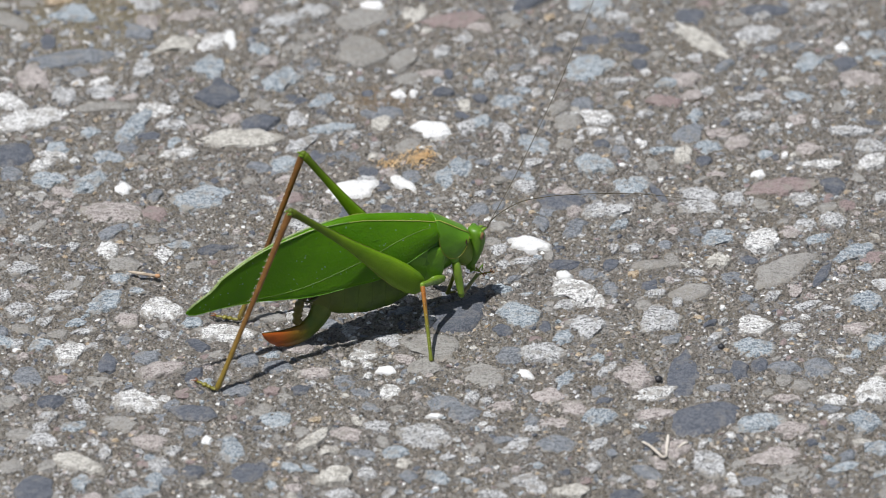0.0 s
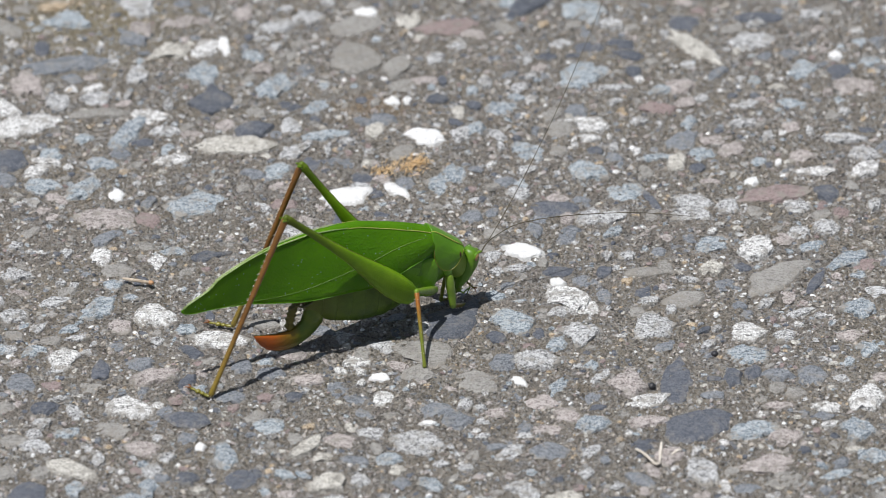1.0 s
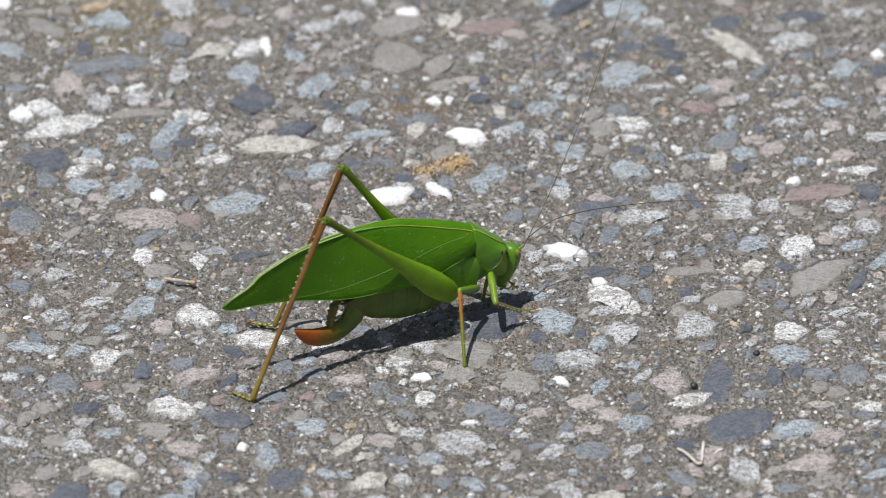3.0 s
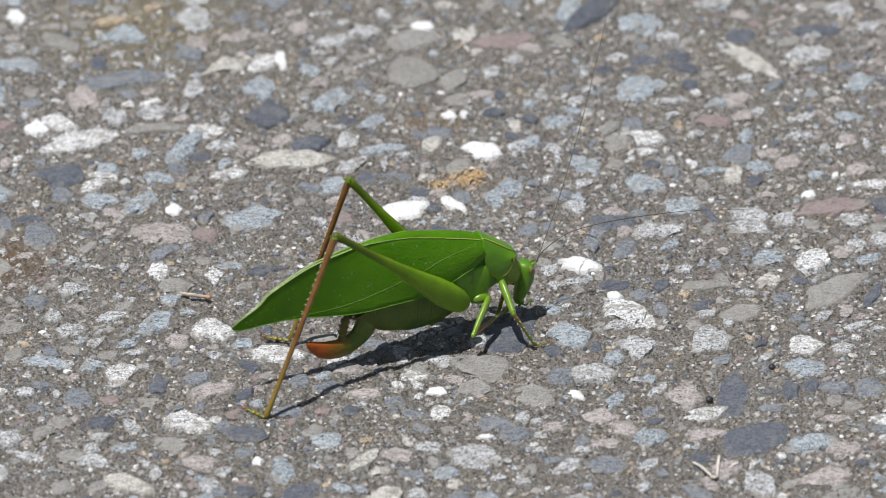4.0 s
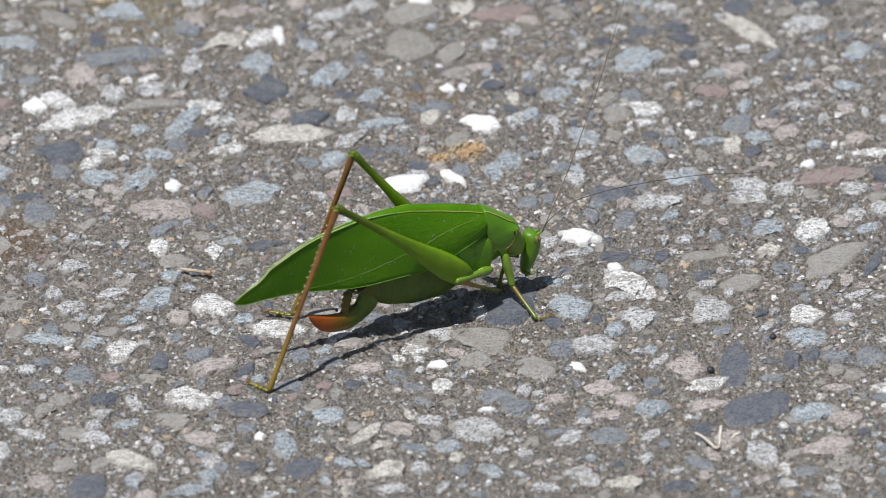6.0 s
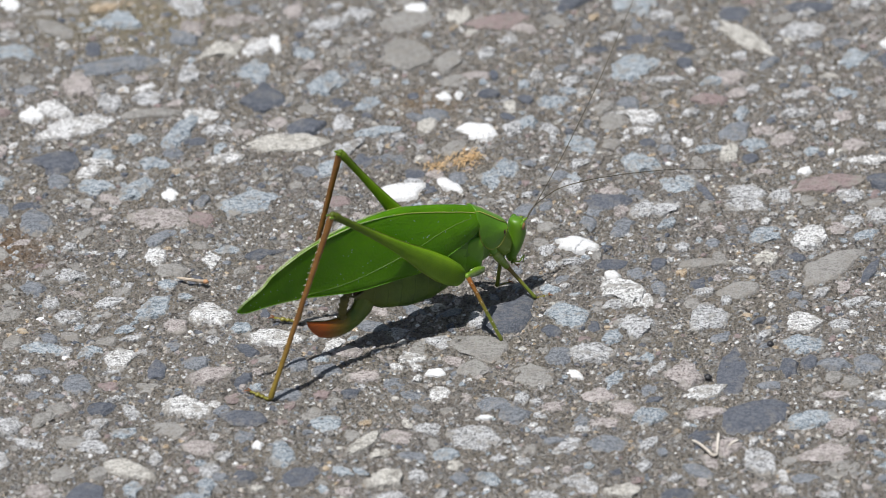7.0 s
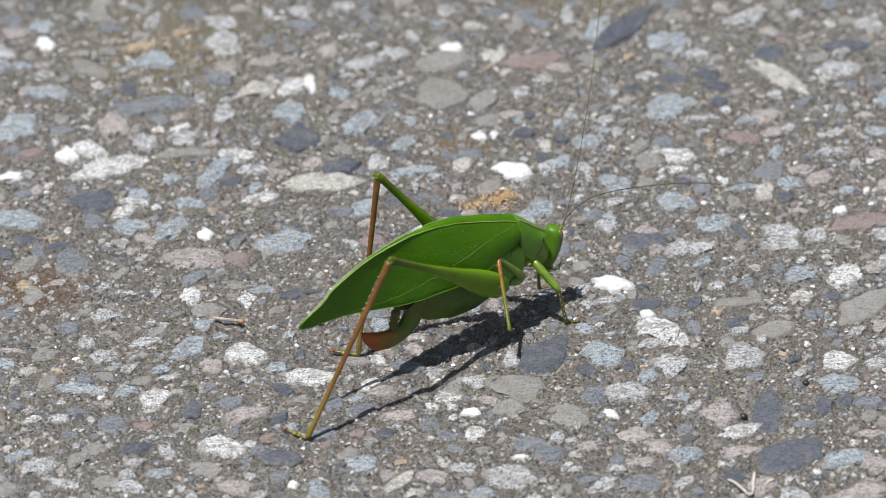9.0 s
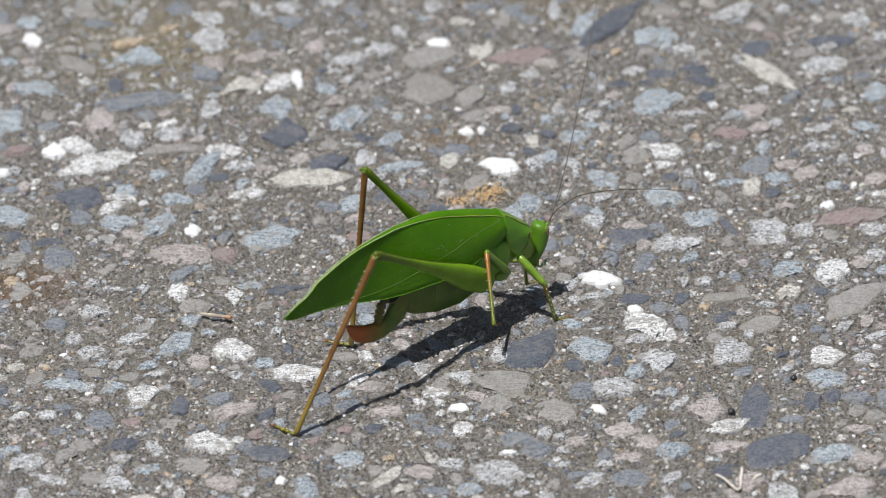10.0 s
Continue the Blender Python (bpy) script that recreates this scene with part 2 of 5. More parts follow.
def femur_material():
    """Green hind thigh with fine herringbone ridges, olive towards the knee."""
    m, nt, b = nodes_of("femur_cuticle")
    co = nt.nodes.new("ShaderNodeTexCoord").outputs["Object"]
    sep = nt.nodes.new("ShaderNodeSeparateXYZ")
    nt.links.new(co, sep.inputs[0])
    bone = maths(nt, "ADD", maths(nt, "MULTIPLY", sep.outputs[0], 13000.0), maths(nt, "MULTIPLY", maths(nt, "ABSOLUTE", sep.outputs[2]), 12000.0))
    wave = maths(nt, "ADD", maths(nt, "MULTIPLY", maths(nt, "SINE", bone), 0.5), 0.5)
    n = noise_tex(nt, co, 500, 4, 0.6)
    thick = add(nt, "ShaderNodeMapRange", From_Min=0.0135, From_Max=0.009)
    nt.links.new(sep.outputs[0], thick.inputs["Value"])
    base = ramp(nt, n, [(0.3, (0.105, 0.22, 0.003)), (0.7, (0.16, 0.29, 0.006))])
    base = mix(nt, maths(nt, "MULTIPLY", wave, maths(nt, "MULTIPLY", thick.outputs[0], 0.1)), base, (0.2, 0.37, 0.03))
    mr = add(nt, "ShaderNodeMapRange", From_Min=0.015, From_Max=0.027)
    nt.links.new(sep.outputs[0], mr.inputs["Value"])
    base = mix(nt, maths(nt, "MULTIPLY", mr.outputs[0], 0.9), base, (0.075, 0.095, 0.008))
    nt.links.new(base, b.inputs["Base Color"])
    b.inputs["Roughness"].default_value = 0.48
    b.inputs["Specular IOR Level"].default_value = 0.35
    bump(nt, b, maths(nt, "ADD", maths(nt, "MULTIPLY", wave, maths(nt, "MULTIPLY", thick.outputs[0], 0.5)), maths(nt, "MULTIPLY", n, 0.6)), 0.00004, 0.6)
    return m


GREEN = skin("green_cuticle", (0.065, 0.18, 0.003), (0.105, 0.24, 0.006), 0.36, glow=0.0, coat=0.2)
PRONOTUM = skin("pronotum_cuticle", (0.07, 0.2, 0.005), (0.12, 0.29, 0.01), 0.38, scale=420, coat=0.12)
HEAD_GREEN = skin("head_cuticle", (0.07, 0.19, 0.006), (0.11, 0.23, 0.01), 0.45, scale=420, glow=0.0, coat=0.08)
PALE_GREEN = skin("pale_green_cuticle", (0.12, 0.235, 0.012), (0.2, 0.31, 0.03), 0.3, glow=0.1, coat=0.35)
NECK_SKIN = skin("neck_membrane", (0.13, 0.24, 0.015), (0.2, 0.3, 0.035), 0.45, coat=0.05)
FEMUR = femur_material()
HIND_TIBIA = skin("hind_tibia_cuticle", (0.15, 0.065, 0.014), (0.23, 0.105, 0.024), 0.35, coat=0.25, tip=(0.27, 0.2, 0.03), span=(0.016, 0.028))
FRONT_TIBIA = skin("front_tibia_cuticle", (0.16, 0.1, 0.014), (0.22, 0.15, 0.022), 0.33, coat=0.3, tip=(0.14, 0.18, 0.02), span=(0.0008, 0.004))
TIBIA = skin("tibia_cuticle", (0.34, 0.115, 0.018), (0.37, 0.155, 0.03), 0.33, coat=0.3, tip=(0.16, 0.19, 0.02), span=(0.0015, 0.0065))
TARSUS = skin("tarsus_cuticle", (0.15, 0.14, 0.015), (0.25, 0.22, 0.03), 0.4)
ABDOMEN = skin("abdomen_cuticle", (0.035, 0.08, 0.002), (0.095, 0.165, 0.004), 0.5, scale=420, coat=0.0, glow=0.0, tip=(0.08, 0.1, 0.005), span=(-0.012, -0.0185))
OVIPOSITOR = skin("ovipositor_cuticle", (0.055, 0.115, 0.003), (0.11, 0.15, 0.006), 0.4, coat=0.05, tip=(0.33, 0.07, 0.004), span=(0.0035, 0.0085))
DARK = skin("dark_olive_cuticle", (0.05, 0.05, 0.012), (0.12, 0.1, 0.02), 0.35)
YELLOW = skin("yellow_rim", (0.36, 0.4, 0.06), (0.5, 0.5, 0.12), 0.4)
LIME = skin("lime_keel", (0.2, 0.3, 0.01), (0.28, 0.36, 0.02), 0.4)
# sun caught on the wing's upper edge, painted as a paler green
SUNLIT_RIM = skin("sunlit_rim", (0.3, 0.42, 0.12), (0.45, 0.55, 0.22), 0.35)
MAIN_VEIN = skin("main_vein", (0.14, 0.26, 0.02), (0.18, 0.28, 0.04), 0.45, coat=0.0)
VEIN = skin("vein_green", (0.1, 0.27, 0.008), (0.14, 0.34, 0.015), 0.45, coat=0.0)
EYE_BROWN = skin("eye_brown", (0.2, 0.12, 0.035), (0.3, 0.19, 0.07), 0.2, coat=0.5)
RIM_BROWN = skin("lobe_rim_brown", (0.15, 0.16, 0.015), (0.24, 0.22, 0.03), 0.4)
PLEURON = skin("side_plate_cuticle", (0.095, 0.25, 0.005), (0.15, 0.33, 0.01), 0.42, scale=380, coat=0.08)
MAROON = skin("maroon_cuticle", (0.05, 0.012, 0.01), (0.09, 0.02, 0.012), 0.4)
OLIVE = skin("olive_brown_cuticle", (0.05, 0.05, 0.004), (0.11, 0.095, 0.01), 0.45, scale=500, coat=0.05)
RUST = skin("rust_claw", (0.2, 0.07, 0.015), (0.3, 0.11, 0.03), 0.45, coat=0.05)
HORN = skin("antenna_brown", (0.06, 0.05, 0.03), (0.1, 0.08, 0.04), 0.5)
SPINE = skin("spine_pale", (0.6, 0.52, 0.4), (0.75, 0.68, 0.55), 0.4)


def sand_material():
    """Loose sand bedded in the mortar: every grain its own tone."""
    m, nt, b = nodes_of("sand")
    rnd = nt.nodes.new("ShaderNodeNewGeometry").outputs["Random Per Island"]
    tone = ramp(nt, rnd, [(0.0, (0.06, 0.058, 0.058)), (0.1, (0.17, 0.152, 0.134)), (0.38, (0.34, 0.303, 0.264)), (0.7, (0.44, 0.395, 0.342)), (0.86, (0.42, 0.42, 0.43)), (0.965, (0.55, 0.53, 0.5)), (1.0, (0.86, 0.85, 0.83))])
    nt.links.new(tone, b.inputs["Base Color"])
    b.inputs["Roughness"].default_value = 0.6
    return m


SAND = sand_material()
STRAW = skin("dry_straw", (0.3, 0.22, 0.15), (0.62, 0.54, 0.44), 0.75, scale=1600, coat=0.0)
STRAW_NODE = skin("straw_node", (0.45, 0.24, 0.12), (0.6, 0.36, 0.2), 0.75, scale=1600, coat=0.0)
FIBRE = skin("dry_fibre", (0.66, 0.44, 0.22), (0.78, 0.6, 0.38), 0.8, scale=1500, coat=0.0)
STALK = skin("dry_stalk", (0.5, 0.44, 0.37), (0.72, 0.67, 0.6), 0.7, scale=1500, coat=0.0)
SEED = skin("black_seed", (0.018, 0.018, 0.02), (0.035, 0.035, 0.04), 0.5, scale=1500)


# ---- building helpers ----
def part(name, bm, material, parent=None, label="", smooth=True, size=MM):
    """Links a bmesh, drawn in millimetres, as one mesh object under a thing or under a part."""
    bmesh.ops.recalc_face_normals(bm, faces=bm.faces)
    bmesh.ops.scale(bm, vec=(size,) * 3, verts=bm.verts)
    for f in bm.faces:
        f.smooth = smooth
    me = bpy.data.meshes.new(name)
    bm.to_mesh(me)
    bm.free()
    for m in material if isinstance(material, (list, tuple)) else [material]:
        me.materials.append(m)
    ob = new(name, me)
    ob.parent = parent
    if label:
        ob["label"] = label
    return ob


def loft(rings, bm=None, close=True):
    """Skins a row of rings of equal count; the ends are closed by fans."""
    bm = bm or bmesh.new()
    vs = [[bm.verts.new(p) for p in r] for r in rings]
    n = len(rings[0])
    for a, b in zip(vs, vs[1:]):
        for i in range(n):
            bm.faces.new((a[i], a[(i + 1) % n], b[(i + 1) % n], b[i]))
    if close:
        for r in (vs[0], vs[-1]):
            mid = bm.verts.new(sum((v.co for v in r), Vector()) / n)
            for i in range(n):
                bm.faces.new((r[i], r[(i + 1) % n], mid))
    return bm


def oval(c, u, v, n=14, power=1.0):
    """A ring of n points round c, spanned by the half axes u and v."""
    out = []
    for i in range(n):
        a = 2 * math.pi * i / n
        ca, sa = math.cos(a), math.sin(a)
        ca, sa = math.copysign(abs(ca) ** power, ca), math.copysign(abs(sa) ** power, sa)
        out.append(Vector(c) + Vector(u) * ca + Vector(v) * sa)
    return out


def limb(stations, n=10, power=1.0):
    """A bar along x: stations of (x, half width, half height, rise)."""
    return loft([oval((x, 0, dz), (0, w, 0), (0, 0, h), n, power) for x, w, h, dz in stations])


def tube(points, radii, n=7, bm=None):
    """A round tube along a bent line."""
    pts = [Vector(p) for p in points]
    rings = []
    for i, p in enumerate(pts):
        d = (pts[min(i + 1, len(pts) - 1)] - pts[max(i - 1, 0)]).normalized()
        side = d.cross(Vector((0, 0, 1)) if abs(d.z) < 0.9 else Vector((0, 1, 0))).normalized()
        rings.append(oval(p, side * radii[i], d.cross(side) * radii[i], n))
    return loft(rings, bm)


def bend(points, count):
    """A smooth line through a few points (Catmull-Rom)."""
    p = [Vector(q) for q in points]
    p = [2 * p[0] - p[1]] + p + [2 * p[-1] - p[-2]]
    out = []
    for k in range(count):
        s = k / (count - 1) * (len(p) - 3)
        i = min(int(s), len(p) - 4)
        u = s - i
        a, b, c, d = p[i:i + 4]
        out.append(0.5 * (2 * b + (c - a) * u + (2 * a - 5 * b + 4 * c - d) * u * u + (3 * b - a - 3 * c + d) * u ** 3))
    return out


def along(table, x):
    """Linear reading of a table of (x, value) rows."""
    return float(np.interp(x, [r[0] for r in table], [r[1] for r in table]))


# ---- pavement ----
def relief(x, y):
    """Height of the worn mortar in millimetres at a place in millimetres; it dies out away from the middle."""
    fade = max(0.0, min(1.0, (128 - max(abs(x), abs(y - 24))) / 10))
    h = 0.45 * noise.noise(Vector((x * 0.09, y * 0.09, 1.7))) + 0.32 * noise.noise(Vector((x * 0.33, y * 0.33, 5.1))) + 0.3 * noise.noise(Vector((x * 0.9, y * 0.9, 9.3)))
    return fade * (h - 0.12)


def build_pavement():
    half = 130.0
    axis = np.concatenate((np.linspace(-half, -84, 24)[:-1], np.linspace(-84, 84, 330), np.linspace(84, half, 24)[1:]))
    n = len(axis)
    rng = random.Random(2)
    verts = [(x * MM, (y + 24) * MM, (relief(x, y + 24) + (rng.uniform(-0.22, 0.22) if abs(x) < 84 and abs(y) < 84 else 0.0)) * MM) for y in axis for x in axis]
    faces = [(j * n + i, j * n + i + 1, (j + 1) * n + i + 1, (j + 1) * n + i) for j in range(n - 1) for i in range(n - 1)]
    far = 900.0
    base = len(verts)
    verts += [(-far, -far, 0), (far, -far, 0), (far, far, 0), (-far, far, 0)]
    rim = [[i for i in range(n)], [j * n + n - 1 for j in range(n)], [(n - 1) * n + i for i in range(n - 1, -1, -1)], [j * n for j in range(n - 1, -1, -1)]]
    for k, edge in enumerate(rim):
        a, b = base + k, base + (k + 1) % 4
        faces.append((a, b, edge[-1]))
        faces += [(a, q, p) for p, q in zip(edge, edge[1:])]
    me = bpy.data.meshes.new("pavement")
    me.from_pydata(verts, [], faces)
    me.polygons.foreach_set("use_smooth", [len(p.vertices) == 4 for p in me.polygons])
    me.materials.append(MORTAR)
    me.update()
    return tagged(new("pavement", me), "grey-brown worn exposed-aggregate pavement with a rust stain", "pavement", kind="structure")


pavement = build_pavement()

# Embedded stones: x, y, half length, half width in millimetres, turn in degrees.
STONES = {}
STONES["pale"] = [(-5.3, -48.8, 1.8, 0.8, 55), (8.5, -48.8, 2.3, 1.0, 0), (41.5, -48.8, 1.5, 1.1, 2), (14.7, -46.8, 2.0, 1.6, 144), (26.6, -45.1, 1.3, 0.6, 39), (13.2, -45.1, 2.0, 1.2, 13), (-8.4, -44.0, 1.7, 1.3, 108), (-28.8, -44.0, 0.8, 0.6, 178), (38.3, -41.2, 3.2, 2.4, 121), (6.1, -40.5, 1.2, 0.8, 165), (2.4, -39.8, 1.2, 0.8, 0), (-44.4, -39.1, 1.7, 1.0, 96), (-35.2, -38.4, 1.3, 1.2, 101), (12.1, -37.0, 2.7, 1.4, 43), (-22.4, -36.6, 1.0, 0.6, 179), (23.3, -36.3, 2.2, 0.9, 59), (-53.1, -35.6, 2.3, 1.8, 175), (-0.3, -34.5, 3.6, 3.2, 179), (-61.9, -34.2, 2.5, 1.1, 157)]
STONES["pale"] += [(-20.6, -33.2, 0.8, 0.7, 174), (8.2, -33.1, 1.1, 0.8, 34), (-53.5, -32.4, 1.3, 1.2, 105), (-7.0, -32.1, 2.1, 1.6, 143), (-65.6, -30.3, 2.6, 2.0, 53), (-52.6, -30.0, 1.5, 1.2, 40), (-48.1, -26.7, 2.3, 1.2, 104), (8.0, -26.0, 1.0, 0.8, 89), (5.9, -25.3, 1.6, 1.0, 63), (-50.6, -23.6, 1.6, 0.6, 9), (-59.1, -18.6, 0.9, 0.7, 100), (-63.4, -18.5, 1.7, 1.3, 171), (58.4, -17.8, 1.3, 1.0, 3), (24.9, -17.8, 2.3, 0.9, 51), (-51.3, -16.3, 1.4, 0.6, 9), (-67.9, -16.2, 1.0, 0.6, 175), (21.7, -15.2, 0.8, 0.7, 5), (15.6, -13.8, 3.0, 2.6, 0), (56.2, -12.4, 1.5, 0.7, 148)]
STONES["pale"] += [(-58.6, -10.9, 1.8, 1.1, 24), (-5.5, -9.8, 2.4, 1.5, 179), (40.1, -9.3, 1.5, 0.9, 54), (-37.3, -8.3, 1.2, 1.0, 97), (-48.9, -7.9, 1.6, 0.9, 18), (50.9, -6.8, 1.6, 1.3, 5), (22.3, -6.5, 3.2, 2.7, 90), (32.3, -5.0, 3.6, 2.9, 119), (-54.5, -5.3, 1.7, 0.9, 45), (41.4, -5.1, 0.9, 0.8, 80), (-0.3, -4.7, 2.0, 1.2, 85), (-57.9, -2.1, 2.0, 1.6, 16), (56.3, -1.6, 1.0, 0.7, 3), (53.4, -0.6, 2.7, 0.8, 28), (19.2, -0.6, 1.7, 1.2, 34), (35.2, -0.4, 1.4, 0.8, 79), (48.5, 1.3, 1.8, 0.9, 42), (-52.5, 1.6, 2.5, 1.3, 22), (-60.4, 1.7, 0.9, 0.9, 128)]
STONES["pale"] += [(-60.5, 1.8, 1.4, 1.2, 103), (32.0, 1.8, 1.6, 0.9, 13), (-31.7, 2.8, 1.4, 0.8, 83), (-49.6, 5.7, 0.8, 0.7, 114), (-51.6, 6.1, 0.8, 0.7, 163), (37.8, 7.7, 1.4, 0.8, 0), (-58.0, 8.9, 2.4, 1.7, 177), (10.5, 9.6, 1.1, 1.0, 85), (13.3, 10.7, 2.0, 1.0, 11), (29.3, 14.2, 1.4, 1.1, 86), (-51.0, 14.5, 1.2, 0.9, 95), (26.4, 14.5, 1.5, 0.8, 88), (-58.4, 16.5, 1.2, 1.1, 107), (-17.9, 20.3, 2.5, 2.0, 20), (54.1, 20.8, 1.7, 1.6, 66), (58.2, 22.2, 1.9, 1.8, 123), (27.3, 24.5, 2.4, 1.7, 1), (24.0, 25.0, 2.6, 1.6, 80), (38.8, 25.6, 3.3, 2.0, 159)]
STONES["pale"] += [(44.0, 27.8, 1.9, 1.8, 58), (65.4, 28.1, 1.6, 0.9, 85), (-56.7, 28.4, 1.5, 1.2, 173), (54.2, 28.6, 2.2, 1.9, 128), (39.1, 28.9, 3.3, 1.7, 0), (13.9, 31.2, 2.0, 1.6, 111), (-41.6, 33.1, 0.9, 0.7, 95), (15.2, 37.5, 1.6, 1.3, 0), (-7.9, 42.3, 0.8, 0.8, 173), (64.5, 42.6, 2.5, 1.9, 4), (-18.7, 43.1, 3.5, 1.5, 38), (-14.0, 43.9, 2.1, 0.5, 86), (27.9, 44.2, 1.6, 0.7, 88), (11.3, 44.4, 1.6, 0.6, 89), (-11.1, 46.0, 1.2, 0.8, 179), (61.4, 47.1, 3.3, 1.3, 0), (50.6, 47.5, 1.1, 0.8, 85), (5.3, 47.5, 2.1, 1.4, 72), (-71.2, 47.6, 1.1, 1.0, 107)]
STONES["pale"] += [(-37.9, 48.3, 2.1, 1.4, 14), (56.9, 48.7, 1.6, 0.7, 86), (-19.7, 50.4, 2.3, 1.5, 91), (47.0, 50.7, 2.0, 1.2, 28), (31.6, 52.0, 1.3, 1.0, 2), (-20.7, 54.1, 0.8, 0.8, 96), (62.4, 54.4, 1.2, 0.7, 129), (-37.8, 56.1, 1.6, 0.8, 92), (48.3, 56.2, 1.3, 1.2, 79), (-54.1, 56.5, 2.4, 2.1, 61), (28.4, 57.2, 1.3, 0.8, 0), (-48.7, 58.0, 2.4, 1.8, 8), (41.4, 58.5, 1.2, 1.0, 82), (-44.0, 59.5, 1.2, 0.6, 92), (14.2, 61.3, 1.5, 1.2, 88), (28.5, 61.5, 3.0, 0.8, 6), (9.2, 62.3, 1.5, 1.2, 89), (-42.7, 64.8, 2.5, 1.8, 94), (16.2, 65.1, 1.2, 0.8, 88)]
STONES["pale"] += [(15.5, 69.8, 1.2, 0.7, 89), (1.8, 70.1, 1.8, 1.4, 36), (-48.7, 72.1, 1.0, 0.6, 93), (-22.2, 73.4, 1.3, 0.8, 91), (-15.0, 73.8, 1.3, 0.5, 90), (20.5, 74.8, 1.7, 1.2, 0), (-54.7, 75.1, 1.2, 0.6, 93), (49.2, 75.1, 3.3, 2.4, 21), (-66.9, 76.0, 1.0, 0.6, 95), (-70.0, 77.4, 1.7, 1.0, 175), (36.3, 77.7, 1.0, 0.7, 91), (-22.3, 79.4, 2.9, 1.8, 42), (28.4, 79.9, 1.7, 1.5, 4), (50.2, 79.9, 1.5, 1.0, 1), (-17.2, 81.9, 2.4, 1.9, 56), (58.8, 82.8, 1.9, 1.5, 82), (-43.2, 85.4, 3.3, 2.5, 98), (-76.3, 83.9, 2.5, 1.2, 143), (-14.7, 87.1, 1.9, 0.9, 115)]
STONES["pale"] += [(54.8, 88.3, 2.1, 1.9, 1), (36.1, 91.5, 4.3, 1.7, 30), (43.8, 92.1, 1.4, 1.3, 84), (-43.6, 92.3, 2.6, 2.4, 159), (-54.4, 92.6, 2.7, 1.2, 72), (9.0, 93.2, 3.4, 1.1, 94), (-36.7, 94.7, 1.7, 0.9, 92), (-9.6, 94.7, 1.7, 1.6, 170), (-65.2, 95.1, 1.7, 0.9, 94), (-32.0, 95.4, 2.6, 1.6, 176), (-25.1, 96.9, 1.7, 1.4, 173)]
STONES["grey"] = [(7.0, -37.7, 1.4, 1.0, 89), (-43.2, -30.7, 3.2, 2.0, 170), (51.9, -21.4, 1.6, 1.4, 11), (7.5, -18.5, 3.2, 2.8, 149), (0.0, -11.5, 4.4, 3.4, 179), (-22.3, -3.9, 2.4, 1.2, 179), (37.3, 2.1, 3.0, 2.0, 29), (50.4, 8.6, 6.3, 2.5, 48), (32.2, 9.6, 3.6, 1.1, 0), (-69.0, 15.1, 3.1, 1.8, 95), (8.9, 16.5, 2.0, 1.5, 0), (10.1, 20.3, 1.6, 1.2, 0), (-3.0, 42.6, 2.2, 1.6, 36), (-48.1, 53.6, 4.4, 1.3, 8), (-3.9, 67.6, 3.0, 2.3, 90), (-10.3, 70.1, 4.2, 3.8, 93), (-18.4, 74.3, 1.7, 1.0, 179), (-63.2, 78.8, 3.9, 1.7, 137), (-10.4, 79.4, 4.1, 2.8, 32)]
STONES["slate"] = [(26.9, -48.8, 2.3, 1.4, 0), (-53.7, -47.5, 3.5, 2.7, 90), (-32.3, -43.3, 1.7, 1.5, 174), (-24.6, -43.3, 2.9, 2.2, 53), (38.1, -30.0, 5.4, 3.5, 30), (-32.4, -28.6, 2.8, 1.7, 171), (-18.0, -22.8, 1.4, 1.1, 18), (40.6, -18.2, 1.2, 0.6, 0), (35.2, -18.5, 5.7, 2.3, 90), (46.2, -16.6, 1.6, 1.2, 85), (-45.0, -16.3, 2.6, 1.3, 93), (10.3, -7.6, 1.8, 1.6, 87), (16.3, -6.1, 1.6, 0.9, 89), (39.4, -5.8, 1.6, 0.6, 45), (3.9, -3.6, 5.5, 3.3, 60), (31.3, 4.3, 1.9, 1.2, 67), (55.9, 7.1, 3.0, 0.8, 70), (25.8, 9.9, 1.6, 1.2, 43), (19.3, 10.1, 2.4, 1.4, 0)]
STONES["slate"] += [(-31.2, 13.9, 2.5, 1.2, 21), (18.8, 27.3, 3.7, 2.0, 0), (-65.2, 27.8, 2.1, 1.2, 175), (33.1, 29.7, 3.3, 0.7, 110), (-71.0, 29.9, 2.5, 1.7, 173), (58.6, 31.7, 2.2, 2.0, 72), (40.0, 38.3, 1.3, 1.2, 64), (-61.2, 39.9, 3.7, 3.2, 172), (25.2, 43.1, 1.2, 1.1, 4), (-25.1, 49.1, 2.6, 2.0, 31), (65.3, 49.6, 1.7, 1.1, 158), (7.4, 56.5, 1.6, 1.3, 89), (-31.5, 57.2, 3.7, 3.1, 95), (-9.3, 57.7, 1.3, 1.0, 57), (2.0, 58.2, 1.7, 1.3, 0), (2.8, 63.5, 1.7, 0.8, 89), (18.5, 70.9, 1.7, 1.0, 0), (22.8, 70.9, 1.7, 0.8, 0), (-57.4, 72.6, 2.2, 1.3, 90)]
STONES["slate"] += [(50.7, 82.2, 3.6, 1.5, 0), (17.1, 88.7, 7.4, 2.2, 57)]
